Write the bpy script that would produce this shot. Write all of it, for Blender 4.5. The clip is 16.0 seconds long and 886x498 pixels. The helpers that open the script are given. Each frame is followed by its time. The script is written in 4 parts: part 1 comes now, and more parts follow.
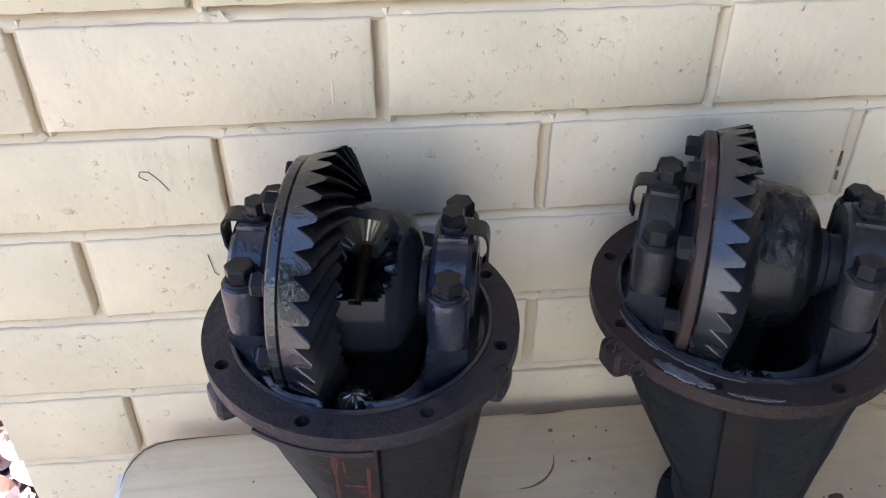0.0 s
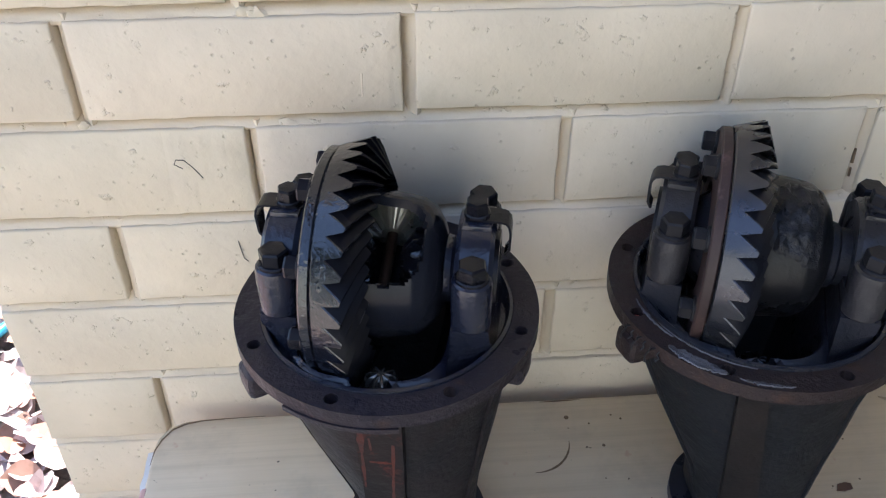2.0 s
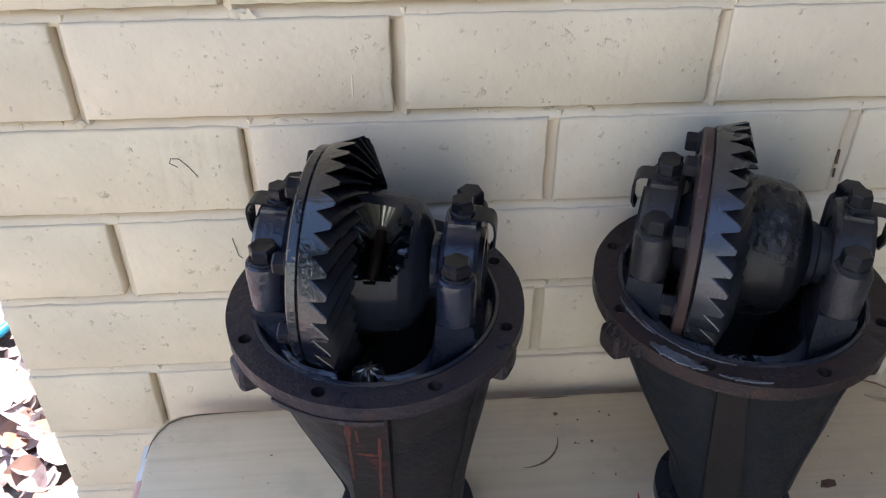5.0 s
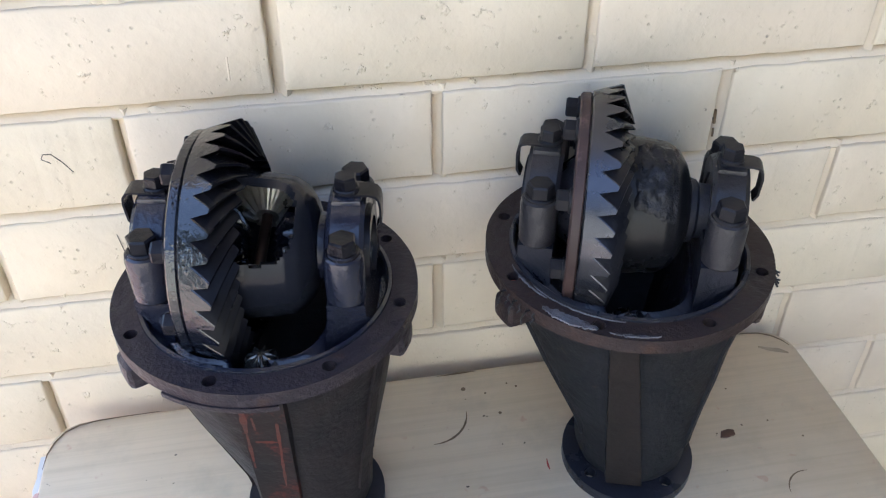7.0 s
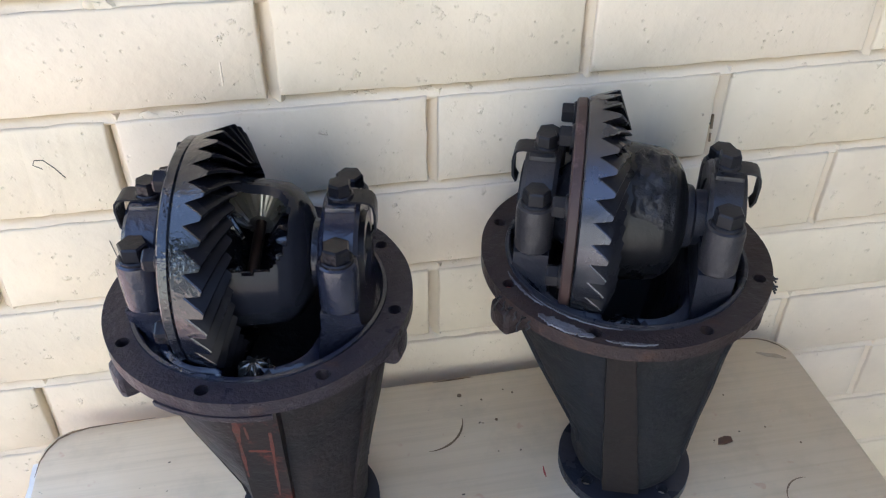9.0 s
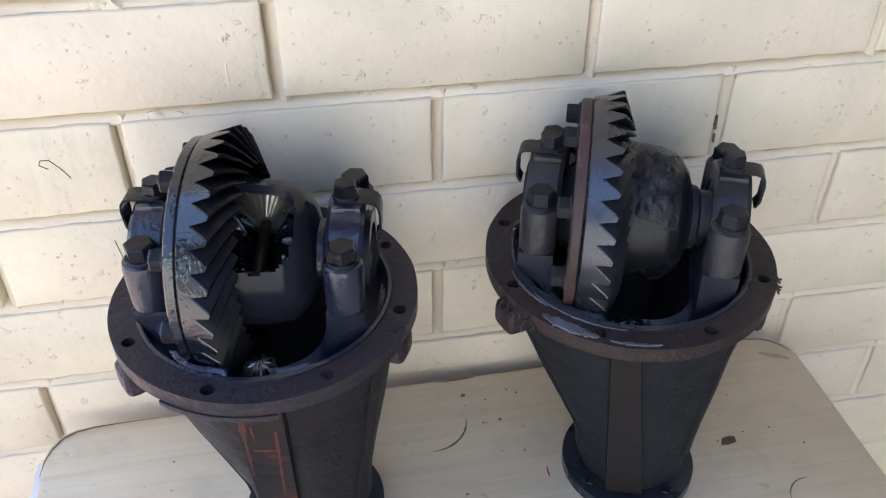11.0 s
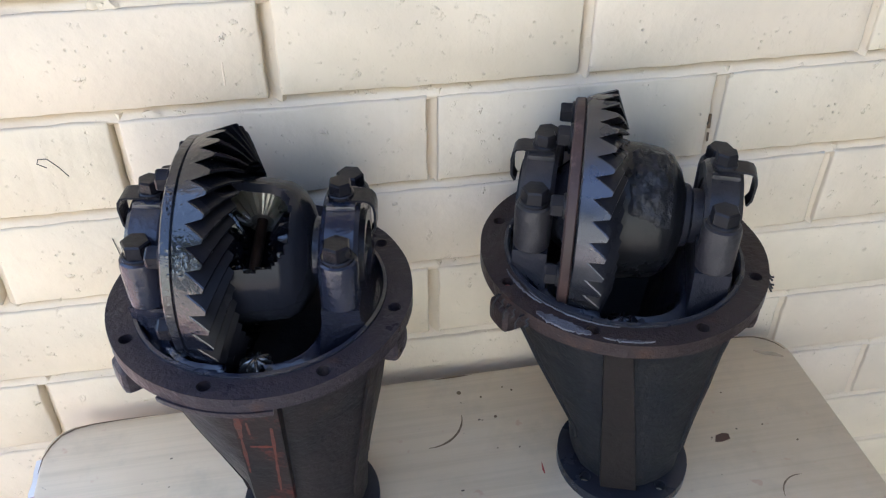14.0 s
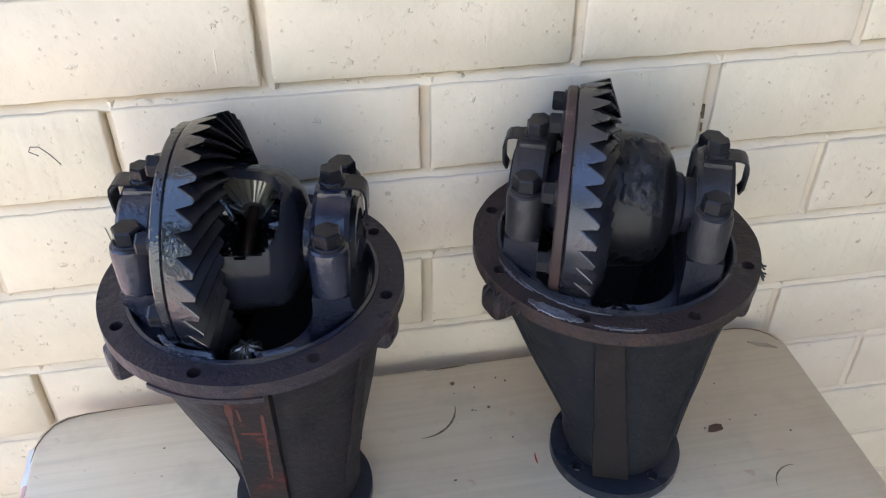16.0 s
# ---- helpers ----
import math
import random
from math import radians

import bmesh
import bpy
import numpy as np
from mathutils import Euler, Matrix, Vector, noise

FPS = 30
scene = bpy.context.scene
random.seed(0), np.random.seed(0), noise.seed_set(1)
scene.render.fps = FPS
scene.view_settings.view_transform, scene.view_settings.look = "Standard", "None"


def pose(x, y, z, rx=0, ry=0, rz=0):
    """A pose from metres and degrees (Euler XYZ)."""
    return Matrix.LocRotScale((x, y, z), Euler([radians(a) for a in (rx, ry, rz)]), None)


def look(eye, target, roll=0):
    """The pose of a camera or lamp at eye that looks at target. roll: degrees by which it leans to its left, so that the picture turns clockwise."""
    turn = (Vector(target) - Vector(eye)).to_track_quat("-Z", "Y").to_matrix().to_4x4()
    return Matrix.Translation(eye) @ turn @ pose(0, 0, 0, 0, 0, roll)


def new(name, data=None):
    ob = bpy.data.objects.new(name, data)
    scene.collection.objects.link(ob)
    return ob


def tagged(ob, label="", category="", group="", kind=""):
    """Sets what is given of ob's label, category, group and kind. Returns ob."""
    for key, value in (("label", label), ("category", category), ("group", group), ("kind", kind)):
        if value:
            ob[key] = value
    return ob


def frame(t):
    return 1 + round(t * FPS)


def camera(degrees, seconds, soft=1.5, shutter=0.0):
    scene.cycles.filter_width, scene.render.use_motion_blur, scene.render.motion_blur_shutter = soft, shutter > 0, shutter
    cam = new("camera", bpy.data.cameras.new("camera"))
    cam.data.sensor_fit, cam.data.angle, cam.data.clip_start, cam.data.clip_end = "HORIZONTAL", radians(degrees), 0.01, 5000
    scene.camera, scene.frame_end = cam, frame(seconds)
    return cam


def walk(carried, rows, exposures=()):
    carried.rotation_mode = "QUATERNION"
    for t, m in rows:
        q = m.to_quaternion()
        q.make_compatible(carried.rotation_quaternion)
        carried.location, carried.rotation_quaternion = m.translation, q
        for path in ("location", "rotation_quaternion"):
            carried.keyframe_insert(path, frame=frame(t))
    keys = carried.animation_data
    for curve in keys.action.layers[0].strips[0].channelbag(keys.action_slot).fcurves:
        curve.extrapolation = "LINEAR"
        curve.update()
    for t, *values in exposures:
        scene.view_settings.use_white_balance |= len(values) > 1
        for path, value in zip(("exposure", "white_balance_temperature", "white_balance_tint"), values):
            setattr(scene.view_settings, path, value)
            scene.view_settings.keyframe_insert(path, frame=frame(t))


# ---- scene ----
cam = camera(54.8, 16.0, soft=1.2)
PATH = [
    (0, (-0.003, -0.551, 1.302), (0.129, 1.039, 0.096), -0.2),
    (0.5, (-0.013, -0.57, 1.314), (0.11, 1.02, 0.108), -0.1),
    (1, (-0.009, -0.574, 1.316), (0.107, 1.017, 0.11), -0.1),
    (1.5, (-0.013, -0.574, 1.311), (0.094, 1.015, 0.102), -0.2),
    (2, (-0.012, -0.573, 1.31), (0.089, 1.017, 0.101), -0.1),
    (2.5, (-0.018, -0.575, 1.306), (0.076, 1.016, 0.098), -0.2),
    (3, (-0.016, -0.576, 1.309), (0.073, 1.013, 0.096), -0.2),
    (3.5, (-0.018, -0.577, 1.31), (0.067, 1.012, 0.098), -0.2),
    (3.7, (-0.02, -0.577, 1.31), (0.068, 1.012, 0.098), -0.0),
    (5.8, (0.018, -0.59, 1.319), (0.107, 1.003, 0.114), -0.4),
    (6, (0.021, -0.586, 1.319), (0.125, 1.002, 0.108), -0.8),
    (6.5, (0.028, -0.584, 1.314), (0.269, 0.988, 0.101), -0.6),
    (7, (0.024, -0.593, 1.304), (0.288, 0.97, 0.084), -0.1),
    (7.5, (0.022, -0.589, 1.304), (0.287, 0.975, 0.087), -0.1),
    (8, (0.027, -0.587, 1.304), (0.295, 0.976, 0.085), -0.0),
    (8.5, (0.029, -0.59, 1.301), (0.296, 0.974, 0.083), -0.1),
    (9, (0.027, -0.587, 1.304), (0.296, 0.976, 0.087), -0.0),
    (11.5, (0.024, -0.588, 1.306), (0.291, 0.976, 0.088), -0.0),
    (12, (0.024, -0.589, 1.307), (0.292, 0.975, 0.089), 0.0),
    (12.5, (0.025, -0.59, 1.306), (0.291, 0.974, 0.088), -0.0),
    (13, (0.026, -0.59, 1.306), (0.292, 0.972, 0.086), 0.0),
    (13.5, (0.027, -0.592, 1.306), (0.295, 0.97, 0.087), 0.0),
    (14, (0.027, -0.593, 1.307), (0.294, 0.971, 0.089), 0.0),
    (14.5, (0.025, -0.593, 1.307), (0.291, 0.97, 0.088), 0.0),
    (15, (0.027, -0.593, 1.305), (0.294, 0.97, 0.085), 0.1),
    (15.5, (0.03, -0.599, 1.3), (0.296, 0.961, 0.078), 0.0),
    (16, (0.032, -0.598, 1.301), (0.299, 0.963, 0.08), 0.1),
]
EXPOSURE = [(t, stops, 6300, 14) for t, stops in ((0.0, 2.19), (0.5, 2.04), (1.0, 1.99), (3.5, 1.88), (6.0, 1.86), (6.5, 2.31), (7.2, 2.43), (16.0, 2.42))]
walk(cam, [(t, look(eye, target, roll)) for t, eye, target, roll in PATH], EXPOSURE)

# ---- world, sun, exposure ----
SUN_TO = Vector((0.15, 0.50, 0.85)).normalized()
world = bpy.data.worlds.new("world")
scene.world = world
world.use_nodes = True
_wn = world.node_tree.nodes
_sky = _wn.new("ShaderNodeTexSky")
_sky.sky_type = "NISHITA"
_sky.sun_disc = False
_sky.sun_elevation = math.asin(SUN_TO.z)
_sky.sun_rotation = math.atan2(SUN_TO.x, SUN_TO.y)
_wn["Background"].inputs["Strength"].default_value = 0.15
world.node_tree.links.new(_sky.outputs[0], _wn["Background"].inputs["Color"])
sun_data = bpy.data.lights.new("sun", "SUN")
sun_data.energy, sun_data.angle, sun_data.color = 5.0, radians(0.5), (1.0, 0.95, 0.88)
sun = new("sun", sun_data)
sun.matrix_world = look(SUN_TO * 20, (0, 0, 0))


# ---- material tools ----
def node_mat(name):
    m = bpy.data.materials.new(name)
    m.use_nodes = True
    nt = m.node_tree
    return m, nt, nt.nodes["Principled BSDF"]


def add(nt, kind, **sets):
    n = nt.nodes.new(kind)
    for k, v in sets.items():
        n.inputs[k].default_value = v
    return n


def coords(nt, scale=(1, 1, 1), kind="Object", shift=None):
    tc = nt.nodes.new("ShaderNodeTexCoord")
    mp = nt.nodes.new("ShaderNodeMapping")
    mp.inputs["Scale"].default_value = scale
    nt.links.new(tc.outputs[kind], mp.inputs["Vector"])
    if shift is not None:
        nt.links.new(shift, mp.inputs["Location"])
    return mp.outputs["Vector"]


def noise_tex(nt, vec, scale, detail=4.0, rough=0.55):
    n = add(nt, "ShaderNodeTexNoise", Scale=scale, Detail=detail, Roughness=rough)
    nt.links.new(vec, n.inputs["Vector"])
    return n.outputs["Fac"]


def ramp(nt, fac, stops):
    r = nt.nodes.new("ShaderNodeValToRGB")
    el = r.color_ramp.elements
    while len(el) < len(stops):
        el.new(0.5)
    for e, (p, c) in zip(el, stops):
        e.position = p
        e.color = (*c, 1) if len(c) == 3 else c
    nt.links.new(fac, r.inputs["Fac"])
    return r.outputs["Color"]


def mask(nt, fac, lo, hi):
    n = nt.nodes.new("ShaderNodeMapRange")
    n.inputs["From Min"].default_value, n.inputs["From Max"].default_value = lo, hi
    nt.links.new(fac, n.inputs["Value"])
    return n.outputs["Result"]


def math_node(nt, op, a, b):
    n = nt.nodes.new("ShaderNodeMath")
    n.operation = op
    for i, v in enumerate((a, b)):
        if isinstance(v, (int, float)):
            n.inputs[i].default_value = v
        else:
            nt.links.new(v, n.inputs[i])
    return n.outputs[0]


def mix(nt, fac, a, b, blend="MIX"):
    n = nt.nodes.new("ShaderNodeMix")
    n.data_type, n.blend_type = "RGBA", blend
    for key, v in ((0, fac), (6, a), (7, b)):
        if isinstance(v, (int, float)):
            n.inputs[key].default_value = v
        elif isinstance(v, tuple):
            n.inputs[key].default_value = (*v, 1)
        else:
            nt.links.new(v, n.inputs[key])
    return n.outputs[2]


def bump(nt, bsdf, height, strength, distance, before=None):
    b = nt.nodes.new("ShaderNodeBump")
    b.inputs["Strength"].default_value, b.inputs["Distance"].default_value = strength, distance
    nt.links.new(height, b.inputs["Height"])
    if before is not None:
        nt.links.new(before, b.inputs["Normal"])
    nt.links.new(b.outputs["Normal"], bsdf.inputs["Normal"])
    return b.outputs["Normal"]


# ---- materials ----
def painted_masonry(name, base, pits=True):
    m, nt, p = node_mat(name)
    info = nt.nodes.new("ShaderNodeObjectInfo")
    comb = nt.nodes.new("ShaderNodeCombineXYZ")
    for i in range(3):
        nt.links.new(math_node(nt, "MULTIPLY", info.outputs["Random"], 3.0 + 5 * i), comb.inputs[i])
    v = coords(nt, shift=comb.outputs[0])
    broad = noise_tex(nt, v, 9, 5)
    grain = noise_tex(nt, v, 160, 3, 0.6)
    lumps = noise_tex(nt, v, 42, 4, 0.6)
    streak = noise_tex(nt, coords(nt, (26, 26, 2.2), shift=comb.outputs[0]), 1.0, 3)
    light = tuple(min(1, c * 1.06) for c in base)
    dark = tuple(c * 0.90 for c in base)
    col = mix(nt, mask(nt, broad, 0.35, 0.68), dark, light)
    col = mix(nt, math_node(nt, "MULTIPLY", mask(nt, streak, 0.56, 0.75), 0.22), col, (0.70, 0.61, 0.50))
    # brown flecks of dirt
    fleck = mask(nt, noise_tex(nt, v, 120, 2, 0.5), 0.735, 0.79)
    patch = mask(nt, noise_tex(nt, v, 14, 2), 0.5, 0.62)
    col = mix(nt, math_node(nt, "MULTIPLY", math_node(nt, "MULTIPLY", fleck, patch), 0.55), col, (0.16, 0.10, 0.07))
    hue = mix(nt, mask(nt, info.outputs["Random"], 0.0, 1.0), (0.97, 0.97, 0.95), (1.0, 0.985, 1.0))
    col = mix(nt, 1.0, col, hue, "MULTIPLY")
    nt.links.new(col, p.inputs["Base Color"])
    p.inputs["Roughness"].default_value = 0.5
    p.inputs["Specular IOR Level"].default_value = 0.35
    h = math_node(nt, "ADD", math_node(nt, "MULTIPLY", noise_tex(nt, v, 24, 3, 0.5), 0.62), math_node(nt, "ADD", math_node(nt, "MULTIPLY", grain, 0.11), math_node(nt, "MULTIPLY", lumps, 0.22)))
    if pits:
        vor = add(nt, "ShaderNodeTexVoronoi", Scale=150.0)
        nt.links.new(v, vor.inputs["Vector"])
        pit = math_node(nt, "MULTIPLY", mask(nt, vor.outputs["Distance"], 0.22, 0.03), mask(nt, noise_tex(nt, v, 34, 3), 0.53, 0.66))
        h = math_node(nt, "ADD", h, math_node(nt, "MULTIPLY", pit, -0.34))
    grit = math_node(nt, "MULTIPLY", mask(nt, noise_tex(nt, v, 105, 3, 0.6), 0.62, 0.74), mask(nt, lumps, 0.46, 0.62))
    h = math_node(nt, "ADD", h, math_node(nt, "MULTIPLY", grit, 0.42))
    h = math_node(nt, "ADD", h, math_node(nt, "MULTIPLY", mask(nt, streak, 0.60, 0.8), 0.24))
    bump(nt, p, h, 1.0, 0.0034)
    return m


def metal_paint(name, base, rough, grime, rust=0.0, rust_col=(0.10, 0.045, 0.025), scale=1.0, metal=0.0, coat=0.0, relief=0.0006, drops=0.0, spec=0.5):
    m, nt, p = node_mat(name)
    v = coords(nt)
    broad = noise_tex(nt, v, 26 * scale, 5, 0.6)
    fine = noise_tex(nt, v, 260 * scale, 4, 0.65)
    col = mix(nt, mask(nt, broad, 0.32, 0.7), base, grime)
    if rust > 0:
        r = mask(nt, noise_tex(nt, v, 48 * scale, 6, 0.7), 0.66 - 0.22 * rust, 0.78 - 0.16 * rust)
        col = mix(nt, r, col, rust_col)
    nt.links.new(col, p.inputs["Base Color"])
    lo, hi = rough
    rr = nt.nodes.new("ShaderNodeMapRange")
    rr.inputs["From Min"].default_value, rr.inputs["From Max"].default_value = 0.3, 0.7
    rr.inputs["To Min"].default_value, rr.inputs["To Max"].default_value = lo, hi
    nt.links.new(broad, rr.inputs["Value"])
    nt.links.new(rr.outputs[0], p.inputs["Roughness"])
    p.inputs["Metallic"].default_value = metal
    p.inputs["Specular IOR Level"].default_value = spec
    p.inputs["Coat Weight"].default_value = coat
    p.inputs["Coat Roughness"].default_value = 0.06
    mid = noise_tex(nt, v, 95 * scale, 4, 0.6)
    h = math_node(nt, "ADD", math_node(nt, "MULTIPLY", fine, 0.30), math_node(nt, "ADD", broad, math_node(nt, "MULTIPLY", mid, 0.75)))
    if drops > 0:
        vor = add(nt, "ShaderNodeTexVoronoi", Scale=230.0)
        nt.links.new(v, vor.inputs["Vector"])
        h = math_node(nt, "ADD", h, math_node(nt, "MULTIPLY", mask(nt, vor.outputs["Distance"], 0.4, 0.1), drops))
    bump(nt, p, h, 0.5, relief)
    return m


CREAM = (0.760, 0.655, 0.510)
M_BRICK = painted_masonry("cream painted brick", CREAM)
M_MORTAR = painted_masonry("cream painted mortar", (0.760, 0.655, 0.510), pits=False)
M_PLASTER = painted_masonry("dim board ceiling", (0.10, 0.085, 0.07), pits=False)

M_CAST_OILY = metal_paint("oily black casting", (0.0112, 0.0149, 0.0269), (0.03, 0.10), (0.0157, 0.0169, 0.0298), relief=0.0018, drops=0.10, spec=0.60)
M_CAST_DULL = metal_paint("dull black casting", (0.0165, 0.0193, 0.0286), (0.20, 0.45), (0.0244, 0.0244, 0.0332), relief=0.0026, spec=0.36)
M_CASE_OILY = metal_paint("oily carrier casting", (0.0105, 0.0123, 0.0193), (0.06, 0.16), (0.0147, 0.0159, 0.0223), relief=0.0008, spec=0.18)
M_CASE_DULL = metal_paint("dull carrier casting", (0.0057, 0.0063, 0.0084), (0.22, 0.42), (0.0090, 0.0090, 0.0108), relief=0.0016, spec=0.28)
M_CAP_OILY = metal_paint("oily cap casting", (0.0131, 0.0167, 0.0321), (0.03, 0.10), (0.0189, 0.0209, 0.0351), relief=0.0018, drops=0.10, spec=0.60)
M_CAP_DULL = metal_paint("worn cap casting", (0.0135, 0.0135, 0.0183), (0.26, 0.48), (0.0397, 0.0370, 0.0406), relief=0.0026, spec=0.42)
M_GEAR_OILY = metal_paint("wet black gear steel", (0.0049, 0.0058, 0.0104), (0.035, 0.09), (0.0078, 0.0088, 0.0144), relief=0.0016, spec=0.85, drops=0.25)
M_GEAR_DULL = metal_paint("dark gear steel", (0.060, 0.062, 0.074), (0.20, 0.34), (0.085, 0.086, 0.098), metal=0.8, relief=0.0005)
# Base colour raised so the spider teeth look lit inside the carrier.
M_TOOTH = metal_paint("brightened tooth steel", (0.26, 0.25, 0.23), (0.24, 0.38), (0.42, 0.40, 0.36), metal=0.8, relief=0.0003)
M_PINION = metal_paint("bright pinion steel", (0.14, 0.13, 0.115), (0.20, 0.32), (0.27, 0.25, 0.22), metal=0.85, relief=0.0003)
# Darker, less reflective gear steel: shade on the teeth put into the material.
M_TEETH_SHADE_A = metal_paint("gear teeth with painted shade", (0.0061, 0.0063, 0.0096), (0.20, 0.30), (0.0121, 0.0121, 0.0155), relief=0.0005, spec=0.08)
M_TEETH_SHADE_B = metal_paint("black gear teeth with painted shade", (0.0085, 0.0090, 0.0128), (0.22, 0.34), (0.0170, 0.0170, 0.0219), relief=0.0005, spec=0.1)
M_RING_RUST = metal_paint("brown rusty ring", (0.0300, 0.0180, 0.0175), (0.45, 0.65), (0.0570, 0.0330, 0.0302), rust=0.35, rust_col=(0.1350, 0.0825, 0.0795), relief=0.0010, spec=0.35)
M_FLANGE_A = metal_paint("brown black flange", (0.0270, 0.0226, 0.0304), (0.24, 0.52), (0.0382, 0.0292, 0.0334), rust=0.30, rust_col=(0.0562, 0.0326, 0.0286), relief=0.005, spec=0.22)
M_FLANGE_B = metal_paint("rust brown flange", (0.0261, 0.0190, 0.0210), (0.34, 0.62), (0.0382, 0.0248, 0.0232), rust=0.5, rust_col=(0.0495, 0.0270, 0.0221), relief=0.005, spec=0.22)
M_SNOUT_A = metal_paint("black snout casting with red traces", (0.0100, 0.0095, 0.0123), (0.36, 0.55), (0.0234, 0.0181, 0.0192), rust=0.22, rust_col=(0.0247, 0.0088, 0.0069), relief=0.0030, spec=0.20)
M_SNOUT_B = metal_paint("matt black snout casting", (0.0076, 0.0093, 0.0132), (0.42, 0.6), (0.0128, 0.0136, 0.0170), rust=0.05, relief=0.0030, spec=0.20)
M_RIB_A = metal_paint("rib with red paint traces", (0.0087, 0.0076, 0.0092), (0.36, 0.55), (0.0194, 0.0133, 0.0130), rust=0.50, rust_col=(0.1000, 0.0160, 0.0110), relief=0.0016, scale=0.8, spec=0.22)
M_RIB_B = metal_paint("worn brown rib", (0.0077, 0.0063, 0.0067), (0.40, 0.6), (0.0168, 0.0126, 0.0123), rust=0.3, rust_col=(0.0238, 0.0147, 0.0126), relief=0.0016, spec=0.22)
M_BOLT_A = metal_paint("oily bolt head", (0.0056, 0.0060, 0.0099), (0.12, 0.30), (0.0134, 0.0125, 0.0157), relief=0.0010, spec=0.26)
M_BOLT_B = metal_paint("black bolt head", (0.0090, 0.0093, 0.0133), (0.30, 0.45), (0.0216, 0.0202, 0.0219), relief=0.0010, spec=0.22)
M_SHAFT = metal_paint("brown steel shaft", (0.035, 0.018, 0.012), (0.25, 0.4), (0.06, 0.034, 0.025), metal=0.5, relief=0.0003)
M_GREASE = metal_paint("caked black grease", (0.0097, 0.0104, 0.0143), (0.20, 0.5), (0.0188, 0.0188, 0.0231), relief=0.006, scale=1.4, spec=0.35)
M_SEALANT = metal_paint("grey sealant", (0.055, 0.055, 0.066), (0.35, 0.6), (0.15, 0.15, 0.175), rust=0.45, rust_col=(0.022, 0.017, 0.017), relief=0.004, scale=2.2)
M_RED_OLD = metal_paint("flaking red paint", (0.0540, 0.0084, 0.0054), (0.45, 0.6), (0.1020, 0.0156, 0.0084), rust=0.5, rust_col=(0.0090, 0.0066, 0.0066), relief=0.001, scale=3)
M_RED = metal_paint("red paint", (0.30, 0.025, 0.018), (0.4, 0.55), (0.42, 0.05, 0.04))
M_MARK = metal_paint("dark pencil mark", (0.05, 0.045, 0.04), (0.6, 0.7), (0.10, 0.09, 0.08))
M_STAIN = metal_paint("brown stain", (0.12, 0.075, 0.04), (0.5, 0.6), (0.22, 0.15, 0.09), scale=3)
M_SMUDGE = metal_paint("brown smudge", (0.30, 0.23, 0.15), (0.5, 0.6), (0.42, 0.34, 0.25), scale=3)
M_FLAKE = metal_paint("rust flake", (0.07, 0.035, 0.022), (0.6, 0.75), (0.13, 0.065, 0.04))
M_HOSE = metal_paint("teal hose", (0.02, 0.22, 0.36), (0.3, 0.4), (0.03, 0.28, 0.42))
M_EDGE_WHITE = metal_paint("torn white edging", (0.70, 0.68, 0.66), (0.5, 0.6), (0.80, 0.78, 0.76))
M_EDGE_PINK = metal_paint("faded pink edging", (0.55, 0.30, 0.26), (0.5, 0.6), (0.66, 0.42, 0.37))
M_LEG = metal_paint("table leg paint", (0.32, 0.30, 0.27), (0.45, 0.6), (0.40, 0.37, 0.33))


def tabletop_material():
    m, nt, p = node_mat("worn cream tabletop")
    v = coords(nt)
    broad = noise_tex(nt, v, 5, 6, 0.6)
    cloud = noise_tex(nt, v, 17, 5, 0.62)
    grain = noise_tex(nt, coords(nt, (5, 190, 5)), 1.0, 4, 0.6)
    col = mix(nt, mask(nt, broad, 0.3, 0.7), (0.60, 0.475, 0.325), (0.71, 0.590, 0.435))
    col = mix(nt, math_node(nt, "MULTIPLY", mask(nt, grain, 0.42, 0.7), 0.35), col, (0.47, 0.37, 0.24))
    col = mix(nt, math_node(nt, "MULTIPLY", mask(nt, cloud, 0.52, 0.72), 0.45), col, (0.43, 0.36, 0.26))
    speck = mask(nt, noise_tex(nt, v, 165, 1, 0.4), 0.785, 0.83)
    col = mix(nt, speck, col, (0.10, 0.065, 0.045))
    dab = math_node(nt, "MULTIPLY", mask(nt, noise_tex(nt, v, 60, 2), 0.70, 0.76), 0.4)
    col = mix(nt, dab, col, (0.50, 0.24, 0.17))
    nt.links.new(col, p.inputs["Base Color"])
    nt.links.new(math_node(nt, "ADD", math_node(nt, "MULTIPLY", cloud, 0.25), 0.30), p.inputs["Roughness"])
    bump(nt, p, math_node(nt, "ADD", grain, cloud), 0.3, 0.0006)
    return m


M_TABLE = tabletop_material()


def leaf_material():
    m, nt, p = node_mat("dry leaf litter")
    g = nt.nodes.new("ShaderNodeNewGeometry")
    col = ramp(nt, g.outputs["Random Per Island"], [(0.0, (0.12, 0.07, 0.06)), (0.16, (0.40, 0.20, 0.13)), (0.34, (0.50, 0.38, 0.34)), (0.6, (0.46, 0.37, 0.355)), (1.0, (0.58, 0.51, 0.51))])
    v = coords(nt)
    col = mix(nt, math_node(nt, "MULTIPLY", mask(nt, noise_tex(nt, v, 55, 4), 0.5, 0.75), 0.4), col, (0.20, 0.12, 0.08))
    nt.links.new(col, p.inputs["Base Color"])
    p.inputs["Roughness"].default_value = 0.55
    return m


